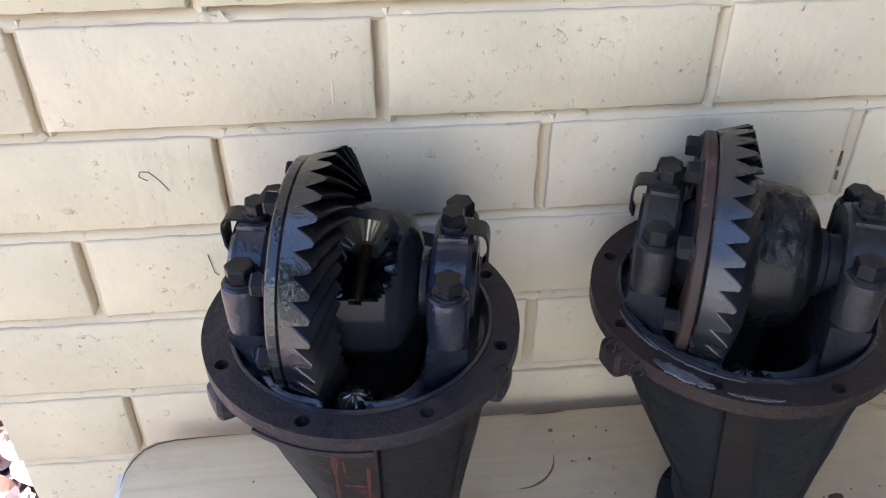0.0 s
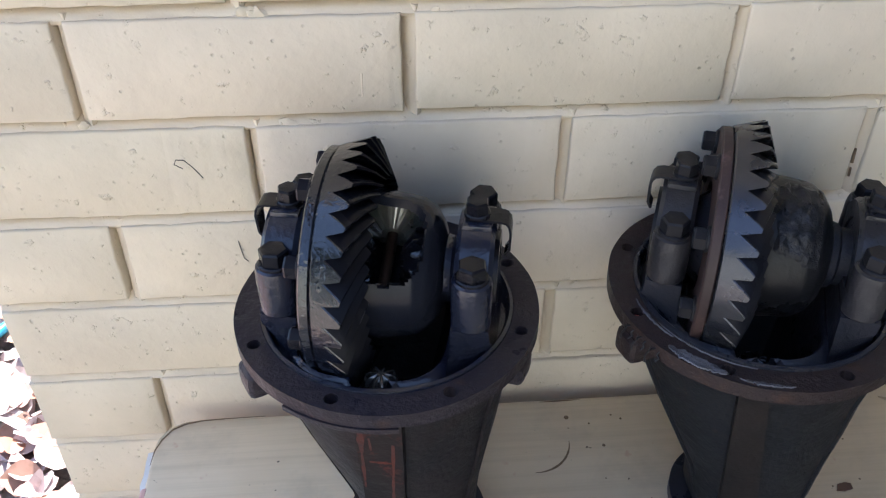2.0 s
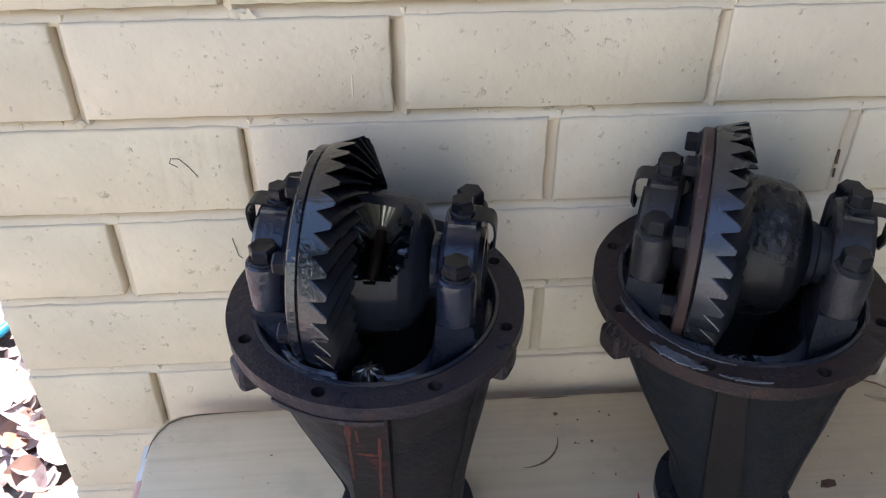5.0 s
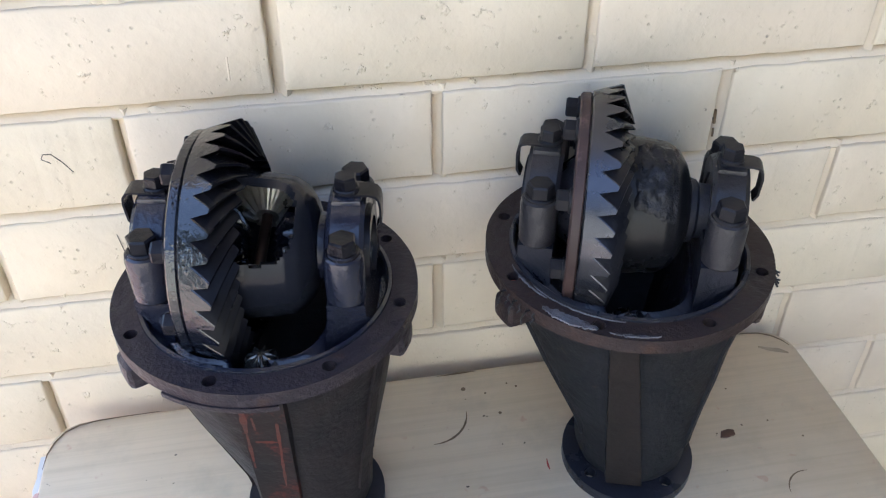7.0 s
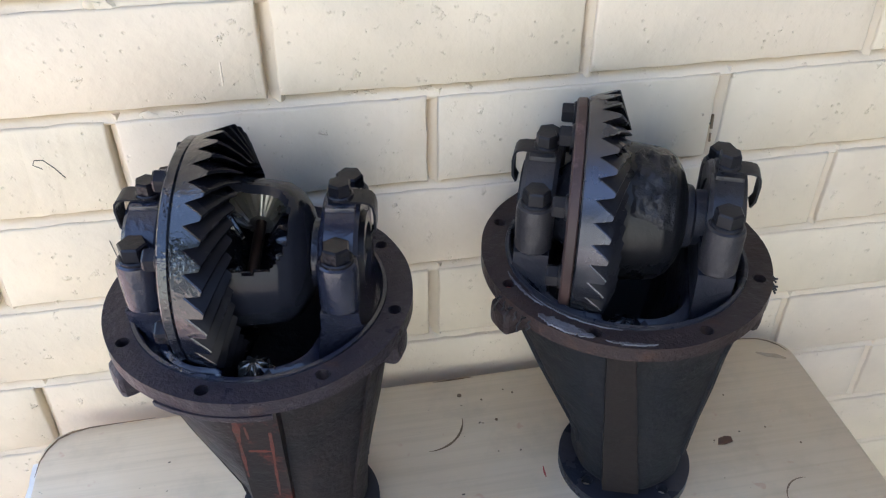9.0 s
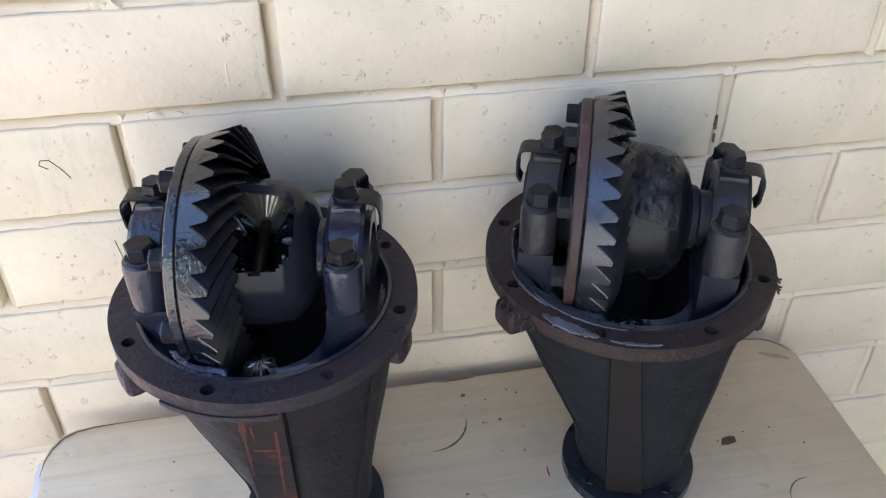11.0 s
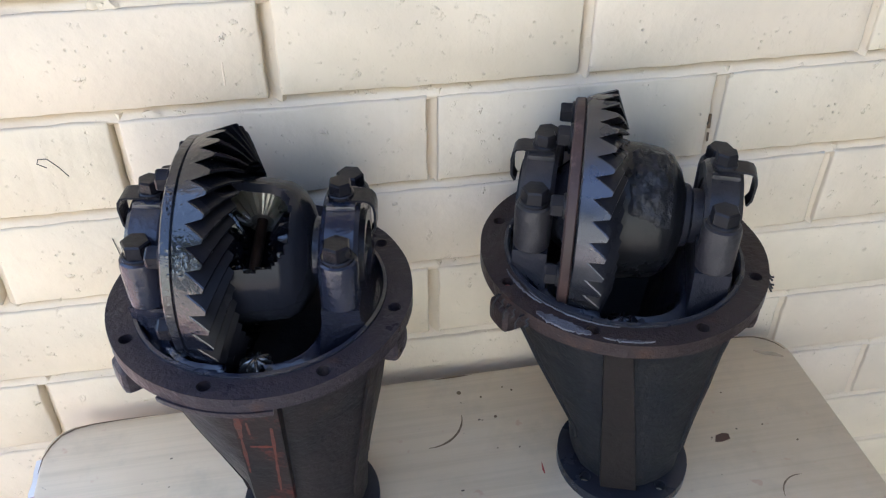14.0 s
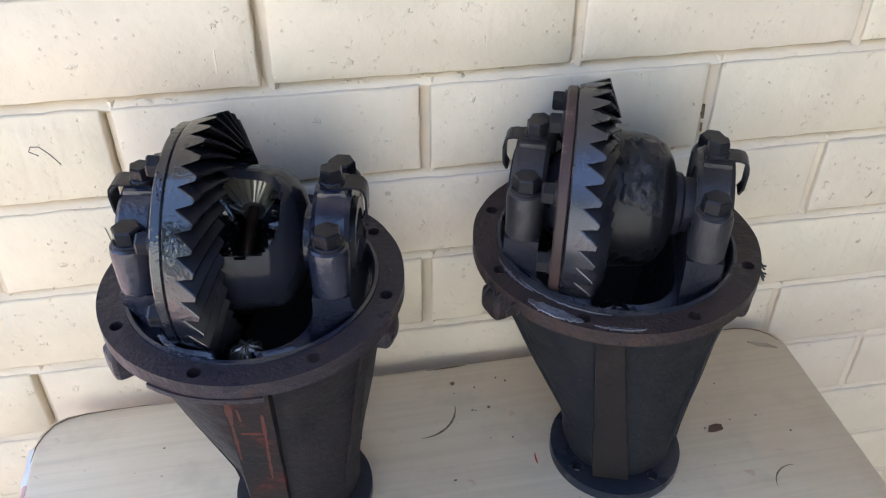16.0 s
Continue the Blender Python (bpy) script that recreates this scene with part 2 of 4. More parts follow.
def ground_material():
    m, nt, p = node_mat("leafy garden soil")
    v = coords(nt)
    a, b = noise_tex(nt, v, 2.2, 5), noise_tex(nt, v, 16, 6, 0.7)
    col = mix(nt, mask(nt, b, 0.35, 0.65), (0.20, 0.175, 0.155), (0.38, 0.345, 0.315))
    col = mix(nt, mask(nt, a, 0.55, 0.75), col, (0.10, 0.11, 0.045))
    nt.links.new(col, p.inputs["Base Color"])
    p.inputs["Roughness"].default_value = 0.9
    bump(nt, p, b, 0.6, 0.02)
    return m


# Dark and pale patches break up what the metal reflects.
M_BOUNCE = metal_paint("patchy bounce wall", (0.12, 0.15, 0.10), (0.8, 0.9), (0.78, 0.80, 0.76), scale=0.1, relief=0.01)
M_SIDE = metal_paint("dark light-blocking wall", (0.06, 0.065, 0.045), (0.8, 0.9), (0.12, 0.115, 0.09), scale=0.1, relief=0.01)
M_BARK = metal_paint("grey brown bark", (0.10, 0.075, 0.055), (0.8, 0.9), (0.18, 0.14, 0.11), scale=0.3, relief=0.01)
M_FOLIAGE = metal_paint("green foliage", (0.045, 0.075, 0.022), (0.45, 0.6), (0.09, 0.11, 0.035), scale=0.2)
M_LEAF, M_GROUND = leaf_material(), ground_material()


# ---- mesh tools ----
def crease(bm, degrees=32):
    """Smooth faces, with edges sharper than this kept crisp."""
    bm.normal_update()
    for f in bm.faces:
        f.smooth = True
    for e in bm.edges:
        if len(e.link_faces) == 2:
            e.smooth = e.calc_face_angle(0.0) < radians(degrees)


def to_mesh(name, bm, material, sharp=32):
    bmesh.ops.recalc_face_normals(bm, faces=bm.faces)
    crease(bm, sharp)
    me = bpy.data.meshes.new(name)
    bm.to_mesh(me)
    bm.free()
    me.materials.append(material)
    return me


def part(name, bm, material, parent, label="", m=None, sharp=32):
    ob = new(name, to_mesh(name, bm, material, sharp))
    ob.parent = parent
    if m is not None:
        ob.matrix_local = m
    if label:
        tagged(ob, label)
    return ob


def share(name, mesh, parent, m):
    ob = new(name, mesh)
    ob.parent = parent
    ob.matrix_local = m
    return ob


def place(x, y, z):
    return Matrix.Translation((x, y, z))


def loft(bm, rings, caps=(True, True)):
    """Join closed rings of the same count of points, in order."""
    vs = [[bm.verts.new(p) for p in r] for r in rings]
    n = len(vs[0])
    for a, b in zip(vs, vs[1:]):
        for i in range(n):
            bm.faces.new((a[i], a[(i + 1) % n], b[(i + 1) % n], b[i]))
    if caps[0]:
        bm.faces.new(list(reversed(vs[0])))
    if caps[1]:
        bm.faces.new(vs[-1])
    return vs


def circle(r, z, n=32, cx=0.0, cy=0.0, a0=0.0):
    return [(cx + r * math.cos(a0 + 2 * math.pi * i / n), cy + r * math.sin(a0 + 2 * math.pi * i / n), z) for i in range(n)]


def lathe(bm, profile, n=48, closed=False, axis="z", caps=(True, True)):
    """Turn a profile of (radius, height) about z, or about x where axis is x."""
    rings = [circle(r, h, n) for r, h in profile]
    if axis == "x":
        rings = [[(p[2], p[0], p[1]) for p in r] for r in rings]
    if closed:
        rings.append(rings[0])
        vs = [[bm.verts.new(p) for p in r] for r in rings[:-1]]
        vs.append(vs[0])
        for a, b in zip(vs, vs[1:]):
            for i in range(n):
                bm.faces.new((a[i], a[(i + 1) % n], b[(i + 1) % n], b[i]))
        return vs
    return loft(bm, rings, caps)


def box(bm, lo, hi, bevel=0.0, segs=2):
    ret = bmesh.ops.create_cube(bm, size=1.0)
    vs = ret["verts"]
    for v in vs:
        v.co = Vector([lo[i] + (v.co[i] + 0.5) * (hi[i] - lo[i]) for i in range(3)])
    if bevel > 0:
        es = list({e for v in vs for e in v.link_edges})
        bmesh.ops.bevel(bm, geom=es, offset=bevel, segments=segs, affect="EDGES", profile=0.6)


def slab(bm, loops, z0, z1):
    """A plate with holes between z0 and z1: the first loop is its outline, the others its holes."""
    for z, flip in ((z1, False), (z0, True)):
        edges, rows = [], []
        for lp in loops:
            vs = [bm.verts.new((x, y, z)) for x, y in lp]
            rows.append(vs)
            edges += [bm.edges.new((vs[i], vs[(i + 1) % len(vs)])) for i in range(len(vs))]
        bmesh.ops.triangle_fill(bm, edges=edges, use_beauty=True, use_dissolve=False)
        if not flip:
            top = rows
    for a, b in zip(top, rows):
        n = len(a)
        for i in range(n):
            bm.faces.new((a[i], a[(i + 1) % n], b[(i + 1) % n], b[i]))


def ring2d(r, n, cx=0.0, cy=0.0, a0=0.0):
    return [(cx + r * math.cos(a0 + 2 * math.pi * i / n), cy + r * math.sin(a0 + 2 * math.pi * i / n)) for i in range(n)]


def rounded_rect(x0, x1, y0, y1, r, n=6):
    pts = []
    for cx, cy, a in ((x1 - r, y1 - r, 0), (x0 + r, y1 - r, 90), (x0 + r, y0 + r, 180), (x1 - r, y0 + r, 270)):
        for i in range(n + 1):
            t = radians(a + 90 * i / n)
            pts.append((cx + r * math.cos(t), cy + r * math.sin(t)))
    return pts


def tube(name, pts, r, material, parent=None, label=""):
    """A thin round strand through the given points."""
    cu = bpy.data.curves.new(name, "CURVE")
    cu.dimensions, cu.bevel_depth, cu.bevel_resolution = "3D", r, 2
    sp = cu.splines.new("POLY")
    sp.points.add(len(pts) - 1)
    for q, p in zip(sp.points, pts):
        q.co = (*p, 1)
    cu.materials.append(material)
    ob = new(name, cu)
    me = bpy.data.meshes.new_from_object(ob)
    bpy.data.objects.remove(ob)
    bpy.data.curves.remove(cu)
    me.materials.clear()
    me.materials.append(material)
    ob = new(name, me)
    ob.parent = parent
    if label:
        tagged(ob, label)
    return ob


def hex_bolt(flat, height, washer=True):
    """A hex head with chamfered top on its washer, standing on z = 0."""
    bm = bmesh.new()
    R = flat / math.sqrt(3)
    z0 = 0.0022 if washer else 0.0
    loft(bm, [circle(R, z0, 6), circle(R, z0 + height - 0.0014, 6), circle(R * 0.88, z0 + height, 6)])
    if washer:
        lathe(bm, [(R * 1.12, 0), (R * 1.12, 0.0016), (R * 1.02, 0.0024)], 24)
    return bm


# ---- the brick wall ----
WALL_END, COURSE, PITCH, JOINT = -0.360, 0.086, 0.2408, 0.0100
wall = new("wall_north")
tagged(wall, "cream painted brick wall with tooled mortar joints", "wall", kind="structure")
bm = bmesh.new()
box(bm, (WALL_END + 0.004, 0.0210, -0.05), (1.90, 0.106, 2.45))


def strip(bm, rows):
    vs = [[bm.verts.new(q) for q in r] for r in rows]
    for a, b in zip(vs, vs[1:]):
        for q in range(len(a) - 1):
            bm.faces.new((a[q], b[q], b[q + 1], a[q + 1]))


def rough(u, v, k):
    return noise.noise(Vector((u * 40, v * 31, k))) + 0.8 * noise.noise(Vector((u * 150, v * 57, k + 3)))


# bed joints struck to shed water: deep under the upper brick, shallow over the lower one
for c in range(29):
    z = 1.0 + (c - 12) * COURSE
    rows, x = [], WALL_END + 0.004
    while x < 1.9:
        n1, n2, n3 = rough(x, z, 1), rough(x, z, 7), rough(x, z, 13)
        rows.append([(x, 0.0200, z + 0.0062), (x, 0.0195, z + 0.0028 + 0.0007 * n3), (x, 0.0076 + 0.0008 * n1, z + 0.0016 + 0.0009 * n2), (x, 0.0050 + 0.0008 * n3, z - 0.0020), (x, 0.0034 - 0.0009 * n2, z - 0.0044 + 0.0008 * n1),
                     (x, 0.0026 - 0.0016 * n3, z - 0.0058 + 0.0012 * n2), (x, 0.0060, z - 0.0092)])
        x += 0.0045 if x < 0.75 else 0.03
    strip(bm, rows)
# upright joints, hollow and deeper on one side
for c in range(28):
    z0, odd = 1.0 + (c - 12) * COURSE, (c - 12) % 2
    for k in range(-1, 8):
        xj = PITCH * (k + (0.5 if odd else 0.0))
        if xj < WALL_END + 0.05:
            continue
        rows = []
        lean = 0.0014 * noise.noise(Vector((k * 3.7, c * 1.9, 0)))
        for i in range(21):
            z = z0 + COURSE * i / 20
            n1, n2, n3 = rough(z, xj, 21), rough(z, xj, 27), rough(z, xj, 33)
            xx = xj + lean * (i / 10 - 1)
            rows.append([(xx - 0.0064, 0.0200, z), (xx - 0.0036, 0.0195 + 0.0006 * n3, z), (xx - 0.0014 + 0.0004 * n3, 0.0084 + 0.0006 * n1, z), (xx + 0.0018, 0.0066 + 0.0008 * n2, z), (xx + 0.0040 + 0.0008 * n1, 0.0040, z),
                         (xx + 0.0052 + 0.0010 * n2, 0.0030 - 0.0012 * n3, z), (xx + 0.0085, 0.0070, z)])
        strip(bm, rows)
part("mortar", bm, M_MORTAR, wall, sharp=75)


def brick_mesh(seed, length):
    """A brick laid along x with its face at y = 0, its edges worn uneven."""
    rnd = random.Random(seed)
    hl, hh = (length - 0.0088) / 2, (COURSE - JOINT) / 2
    nx, nz = (22 if length > 0.2 else 11), 7
    bm = bmesh.new()
    off = Vector((seed * 7.3, seed * 3.1, 0))

    def wear(x, z, inset):
        n1 = noise.noise(Vector((x * 45, z * 45, 0)) + off)
        n2 = noise.noise(Vector((x * 130, z * 130, 5)) + off)
        k = 0.0007 * n1 + 0.0010 * n2
        return inset + k

    def ring(inset, y):
        pts = []
        for i in range(nx):
            pts.append((-hl + 2 * hl * i / nx, -hh))
        for i in range(nz):
            pts.append((hl, -hh + 2 * hh * i / nz))
        for i in range(nx):
            pts.append((hl - 2 * hl * i / nx, hh))
        for i in range(nz):
            pts.append((-hl, hh - 2 * hh * i / nz))
        out = []
        for x, z in pts:
            k = wear(x, z, inset)
            sx = (hl - k) / hl if abs(x) > hl - 1e-6 else 1.0
            sz = (hh - k) / hh if abs(z) > hh - 1e-6 else 1.0
            if sx == 1.0:
                sx = (hl - inset) / hl
            if sz == 1.0:
                sz = (hh - inset) / hh
            out.append((x * sx, y + 0.0004 * noise.noise(Vector((x * 60, z * 60, 9)) + off), z * sz))
        return out

    loft(bm, [ring(-0.0004, 0.10), ring(-0.0002, 0.0210), ring(0.0000, 0.0018), ring(0.0006, 0.0005), ring(0.0018, 0.0)])
    return to_mesh("brick", bm, M_BRICK, 60)


# ---- ground, and the unseen roof and walls that shape the light ----
bm = bmesh.new()
bmesh.ops.create_grid(bm, x_segments=40, y_segments=40, size=300)
ground = new("ground", to_mesh("ground", bm, M_GROUND))
tagged(ground, "leaf-strewn bare garden soil in sunlight", "ground", kind="structure")

# Unseen roof; its dark underside and edges are set to limit the sky light.
bm = bmesh.new()
box(bm, (-0.66, -0.62, 2.45), (2.05, 1.35, 2.53))
ceiling = new("ceiling", to_mesh("ceiling", bm, M_PLASTER))
tagged(ceiling, "plain dark brown eaves boarding, unseen, set to limit the sky light", "ceiling", kind="structure")
# Unseen dark wall, added to keep light off the right side.
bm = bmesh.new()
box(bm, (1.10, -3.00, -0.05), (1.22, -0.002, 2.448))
wall_e = new("added_wall_east", to_mesh("added_wall_east", bm, M_SIDE))
# Unseen wall added as a reflector to throw light onto the front.
bm = bmesh.new()
box(bm, (-9.0, -4.6, -0.05), (6.0, -4.5, 3.4))
wall_s = new("bounce_wall_south", to_mesh("bounce_wall_south", bm, M_BOUNCE))
tagged(wall_s, "unseen wall with dark and pale patches, added to bounce light", "wall", kind="structure")
tagged(wall_e, "plain dark unseen side wall, added to block light from the right", "wall", kind="structure")

# ---- the table ----
TOP = 0.705
table = new("table")
tagged(table, "worn cream wooden table with rounded corners against the wall", "table")
table.matrix_world = pose(0.1175, -0.0165, 0, 0, 0, 0.7)
bm = bmesh.new()


def top_outline(grow=0.0):
    """The rounded outline of the board."""
    pts = rounded_rect(-0.3565 - grow, 0.3565 + grow, -0.46 - grow, -0.003 + grow, 0.030, 8)
    return [(x * (1.0 + 0.006 * (-y) / 0.35), y) for x, y in pts]


loft(bm, [[(x, y, TOP - 0.022) for x, y in top_outline(-0.002)], [(x, y, TOP - 0.020) for x, y in top_outline()],
          [(x, y, TOP - 0.002) for x, y in top_outline()], [(x, y, TOP) for x, y in top_outline(-0.002)]])
part("tabletop", bm, M_TABLE, table, sharp=50)
for sx in (-1, 1):
    for y in (-0.42, -0.05):
        bm = bmesh.new()
        box(bm, (sx * 0.30 - 0.022, y - 0.022, 0.0), (sx * 0.30 + 0.022, y + 0.022, TOP - 0.022), 0.003)
        part("leg", bm, M_LEG, table)
for y in (-0.42, -0.05):
    bm = bmesh.new()
    box(bm, (-0.278, y - 0.011, TOP - 0.10), (0.278, y + 0.011, TOP - 0.0222), 0.002)
    part("apron", bm, M_LEG, table)


# ---- the differentials ----
AX, BORE = 0.238, 0.0875      # axle height over the table, flange bore
HOLES = [radians(32.5 + 45 * k) for k in range(8)]


def gear_mesh(teeth, phase, rise):
    """The crown wheel: spiral teeth on its right face."""
    bm = bmesh.new()
    per = 6
    n = teeth * per
    shape = [-1.0, -0.74, -0.48, -0.20, 0.0, -0.06]     # one tooth: gap, long flank, narrow land
    x_edge, ro, ri = -0.0243, 0.0872, 0.0615
    radial = [0.0, 0.03, 0.3, 0.65, 1.0]
    rows = []
    for u in radial:
        r = ro + (ri - ro) * u
        tip = -0.0032 + rise * u
        deep = 0.0125 - 0.0050 * u
        twist = -0.30 * u - 0.10 * u * u
        row = []
        for i in range(n):
            a = 2 * math.pi * (i + phase * per) / n + twist
            x = tip + deep * shape[i % per]
            # the heels of the teeth lie on the cone of the rim
            q = ro + 0.30 * (x + 0.0032) - 0.02 * u if u < 0.1 else r
            row.append((x, q * math.cos(a), q * math.sin(a)))
        rows.append(row)
    ang = [2 * math.pi * (i + phase * per) / n for i in range(n)]
    back = [[(x, r * math.cos(a), r * math.sin(a)) for a in ang] for x, r in ((-0.0172, 0.0830), (-0.0232, 0.0812), (x_edge, 0.0800))]
    inner = [[(x, r * math.cos(a - 0.40), r * math.sin(a - 0.40)) for a in ang] for x, r in ((-0.008, 0.0595), (x_edge, 0.0590))]
    rings = list(reversed(inner)) + list(reversed(rows)) + back
    rings = rings + [rings[0]]
    vs = [[bm.verts.new(p) for p in r] for r in rings[:-1]]
    vs.append(vs[0])
    first, last = len(inner), len(inner) + len(rows) - 1
    for k, (a, b) in enumerate(zip(vs, vs[1:])):
        for i in range(n):
            f = bm.faces.new((a[i], a[(i + 1) % n], b[(i + 1) % n], b[i]))
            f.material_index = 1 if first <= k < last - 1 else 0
    return bm


def bevel_gear(teeth, r_out, r_in, depth):
    """A small straight bevel gear facing +z, its back at z = 0."""
    bm = bmesh.new()
    per, n = 4, teeth * 4
    shape = [-1, 0, 0, -1]
    rings = [[(r_out * 0.96 * math.cos(2 * math.pi * i / n), r_out * 0.96 * math.sin(2 * math.pi * i / n), 0) for i in range(n)]]
    for u in (0.0, 1.0):
        r = r_out + (r_in - r_out) * u
        tip = depth * (0.45 + 0.55 * u)
        deep = depth * (0.42 - 0.20 * u)
        rings.append([(r * math.cos(2 * math.pi * i / n), r * math.sin(2 * math.pi * i / n), tip + deep * shape[i % per]) for i in range(n)])
    rings.append(circle(r_in * 0.8, depth * 0.9, n))
    loft(bm, rings)
    return bm


def pinion_bm():
    """The drive pinion: spiral teeth on a steep cone."""
    bm = bmesh.new()
    teeth, per = 9, 6
    n = teeth * per
    shape = [-1.0, -0.5, 0.0, 0.0, -0.5, -1.0]
    rings = []
    for k in range(7):
        u = k / 6
        r0 = 0.0235 - 0.013 * u
        row = []
        for i in range(n):
            a = 2 * math.pi * i / n - 0.9 * u
            r = r0 + (0.0068 - 0.0030 * u) * shape[i % per]
            row.append((r * math.cos(a), r * math.sin(a), 0.036 * u))
        rings.append(row)
    for k, dz in ((0.72, 0.0018), (0.42, 0.0030), (0.18, 0.0036)):
        rings.append([(q[0] * k, q[1] * k, q[2] + dz) for q in rings[6]])
    loft(bm, rings)
    lathe(bm, [(0.018, -0.07), (0.018, 0.0)], 24)
    return bm


def case_bm(window):
    """The carrier case as a turned shell with an optional window cut through it."""
    bm = bmesh.new()
    prof = [(-0.021, 0.058), (-0.006, 0.0575), (0.002, 0.053), (0.010, 0.051), (0.022, 0.050), (0.034, 0.048), (0.042, 0.043), (0.048, 0.034), (0.052, 0.023)]
    fine = []
    for (xa, ra), (xb, rb) in zip(prof, prof[1:]):
        steps = max(1, round(abs(xb - xa) / 0.002))
        fine += [(xa + (xb - xa) * i / steps, ra + (rb - ra) * i / steps) for i in range(steps)]
    prof = fine + [prof[-1]]
    wall_t, n = 0.0065, 128

    def ringpts(off):
        return [[bm.verts.new((x - off * 0.35, (r - off) * math.cos(2 * math.pi * i / n), (r - off) * math.sin(2 * math.pi * i / n))) for i in range(n)] for x, r in prof]

    out, inn = ringpts(0.0), ringpts(wall_t)
    m_ = len(prof)

    def hole(k, i):
        if not window:
            return False
        a = (360 * (i + 0.5) / n - window + 180) % 360 - 180
        if not 0 <= k < m_ - 1:
            return False
        u = ((prof[k][0] + prof[k + 1][0]) / 2 - 0.0165) / 0.0235
        return abs(u) ** 2.8 + abs(a / 39.0) ** 2.8 < 1.0

    for k in range(m_ - 1):
        for i in range(n):
            j = (i + 1) % n
            if hole(k, i):
                continue
            bm.faces.new((out[k][i], out[k][j], out[k + 1][j], out[k + 1][i]))
            bm.faces.new((inn[k][i], inn[k + 1][i], inn[k + 1][j], inn[k][j]))
            for dk, di, e in ((0, -1, (k, i, k + 1, i)), (0, 1, (k, j, k + 1, j)), (-1, 0, (k, i, k, j)), (1, 0, (k + 1, i, k + 1, j))):
                kk, ii = k + dk, (i + di) % n
                if (0 <= kk < m_ - 1 and hole(kk, ii)) or not 0 <= kk < m_ - 1:
                    a, b, c, d = e
                    bm.faces.new((out[a][b], out[c][d], inn[c][d], inn[a][b]))
    return bm


def opening(k):
    """The opening between the gears, shrunk by k, with a notch at the front for the pinion."""
    pts = rounded_rect(-0.0535 + k, 0.0475 - k, -0.0760 + k, 0.078 - k, 0.034, 8)
    notch = [(-0.0105 + k, -0.0760 + k), (-0.0085 + k, -0.0845 + k), (0.004, -0.0850 + k), (0.0165 - k, -0.0845 + k), (0.0185 - k, -0.0760 + k)]
    out = []
    for x, y in pts[:27] + notch + pts[27:]:
        f = min(1.0, (BORE - 0.0024) / math.hypot(x, y))
        out.append((x * f, y * f))
    return out


def differential(x, y, turn, look_, label):
    L = look_
    root = new("differential")
    root.matrix_world = pose(x, y, TOP, 0, 0, turn)
    tagged(root, label, "differential", group="differentials on the table")
    px, py = 0.023, -0.0365        # the pinion shaft is offset from the middle

    # companion flange that the whole unit stands on
    bm = bmesh.new()
    loops = [ring2d(0.0555, 56, px, py)] + [ring2d(0.005, 12, px + 0.044 * math.cos(a), py + 0.044 * math.sin(a)) for a in [radians(45 + 90 * k) for k in range(4)]]
    slab(bm, loops, 0.0, 0.010)
    lathe_at = [circle(r, h, 48, px, py) for r, h in ((0.036, 0.009), (0.034, 0.014), (0.030, 0.024), (0.030, 0.032))]
    loft(bm, lathe_at)
    part("companion_flange", bm, L["yoke"], root, "black round pinion flange")

    # tapering housing from the neck to the mounting flange
    bm = bmesh.new()
    rows = []
    steps = [(0.020, 0.044, 1.0), (0.026, 0.0465, 1.0), (0.050, 0.048, 0.98), (0.062, 0.050, 0.94), (0.085, 0.059, 0.74), (0.115, 0.071, 0.5), (0.145, 0.0815, 0.27), (0.172, 0.092, 0.09), (0.193, 0.0985, 0.0)]
    nn = 60
    for h, r, s in steps:
        row = []
        for i in range(nn):
            a = 2 * math.pi * i / nn
            f = 1 - 0.020 * abs(math.sin(5 * a))
            row.append((px * s + r * f * math.cos(a), py * s + r * f * math.sin(a), h))
        rows.append(row)
    inner_rows = [circle(r - 0.009, max(h, 0.075), nn, px * s, py * s) for h, r, s in reversed(steps[4:])]
    loft(bm, rows + inner_rows)
    housing = part("housing", bm, L["snout"], root, sharp=25)

    # flat rib down the front, with an arch at its foot
    bm = bmesh.new()
    x_top, x_low, w_top, w_low = L["rib_path"]

    def rib_row(h, yo):
        u = (0.194 - h) / 0.174
        xc, w, yi = x_top + (x_low - x_top) * u, w_top + (w_low - w_top) * u, yo + 0.022
        return [(xc - w, yi, h), (xc - w + 0.002, yo, h), (xc + w - 0.002, yo, h), (xc + w, yi, h)]

    loft(bm, [rib_row(h, yo) for h, yo in ((0.020, -0.084), (0.040, -0.0860), (0.10, -0.0915), (0.16, -0.0985), (0.194, -0.103))])
    part("rib", bm, L["rib"], housing)
    for a, r0, r1 in ((20, 0.096, 0.046), (160, 0.096, 0.046), (330, 0.097, 0.047), (205, 0.097, 0.047)):
        bm = bmesh.new()
        ca, sa = math.cos(radians(a)), math.sin(radians(a))
        rws = []
        for h, r, s in steps[2:]:
            cx, cy = px * s, py * s
            q = r + 0.0018
            tx, ty = -sa * 0.005, ca * 0.005
            rws.append([(cx + (r - 0.012) * ca - tx, cy + (r - 0.012) * sa - ty, h), (cx + q * ca - tx, cy + q * sa - ty, h), (cx + q * ca + tx, cy + q * sa + ty, h), (cx + (r - 0.012) * ca + tx, cy + (r - 0.012) * sa + ty, h)])
        loft(bm, rws)
        part("rib", bm, L["snout"], housing)

    # mounting flange with eight bolt holes
    bm = bmesh.new()
    outline = []
    for i in range(96):
        a = 2 * math.pi * i / 96
        r = 0.1088 + 0.0006 * noise.noise(Vector((math.cos(a) * 4, math.sin(a) * 4, x * 9)))
        outline.append((r * math.cos(a), r * math.sin(a)))
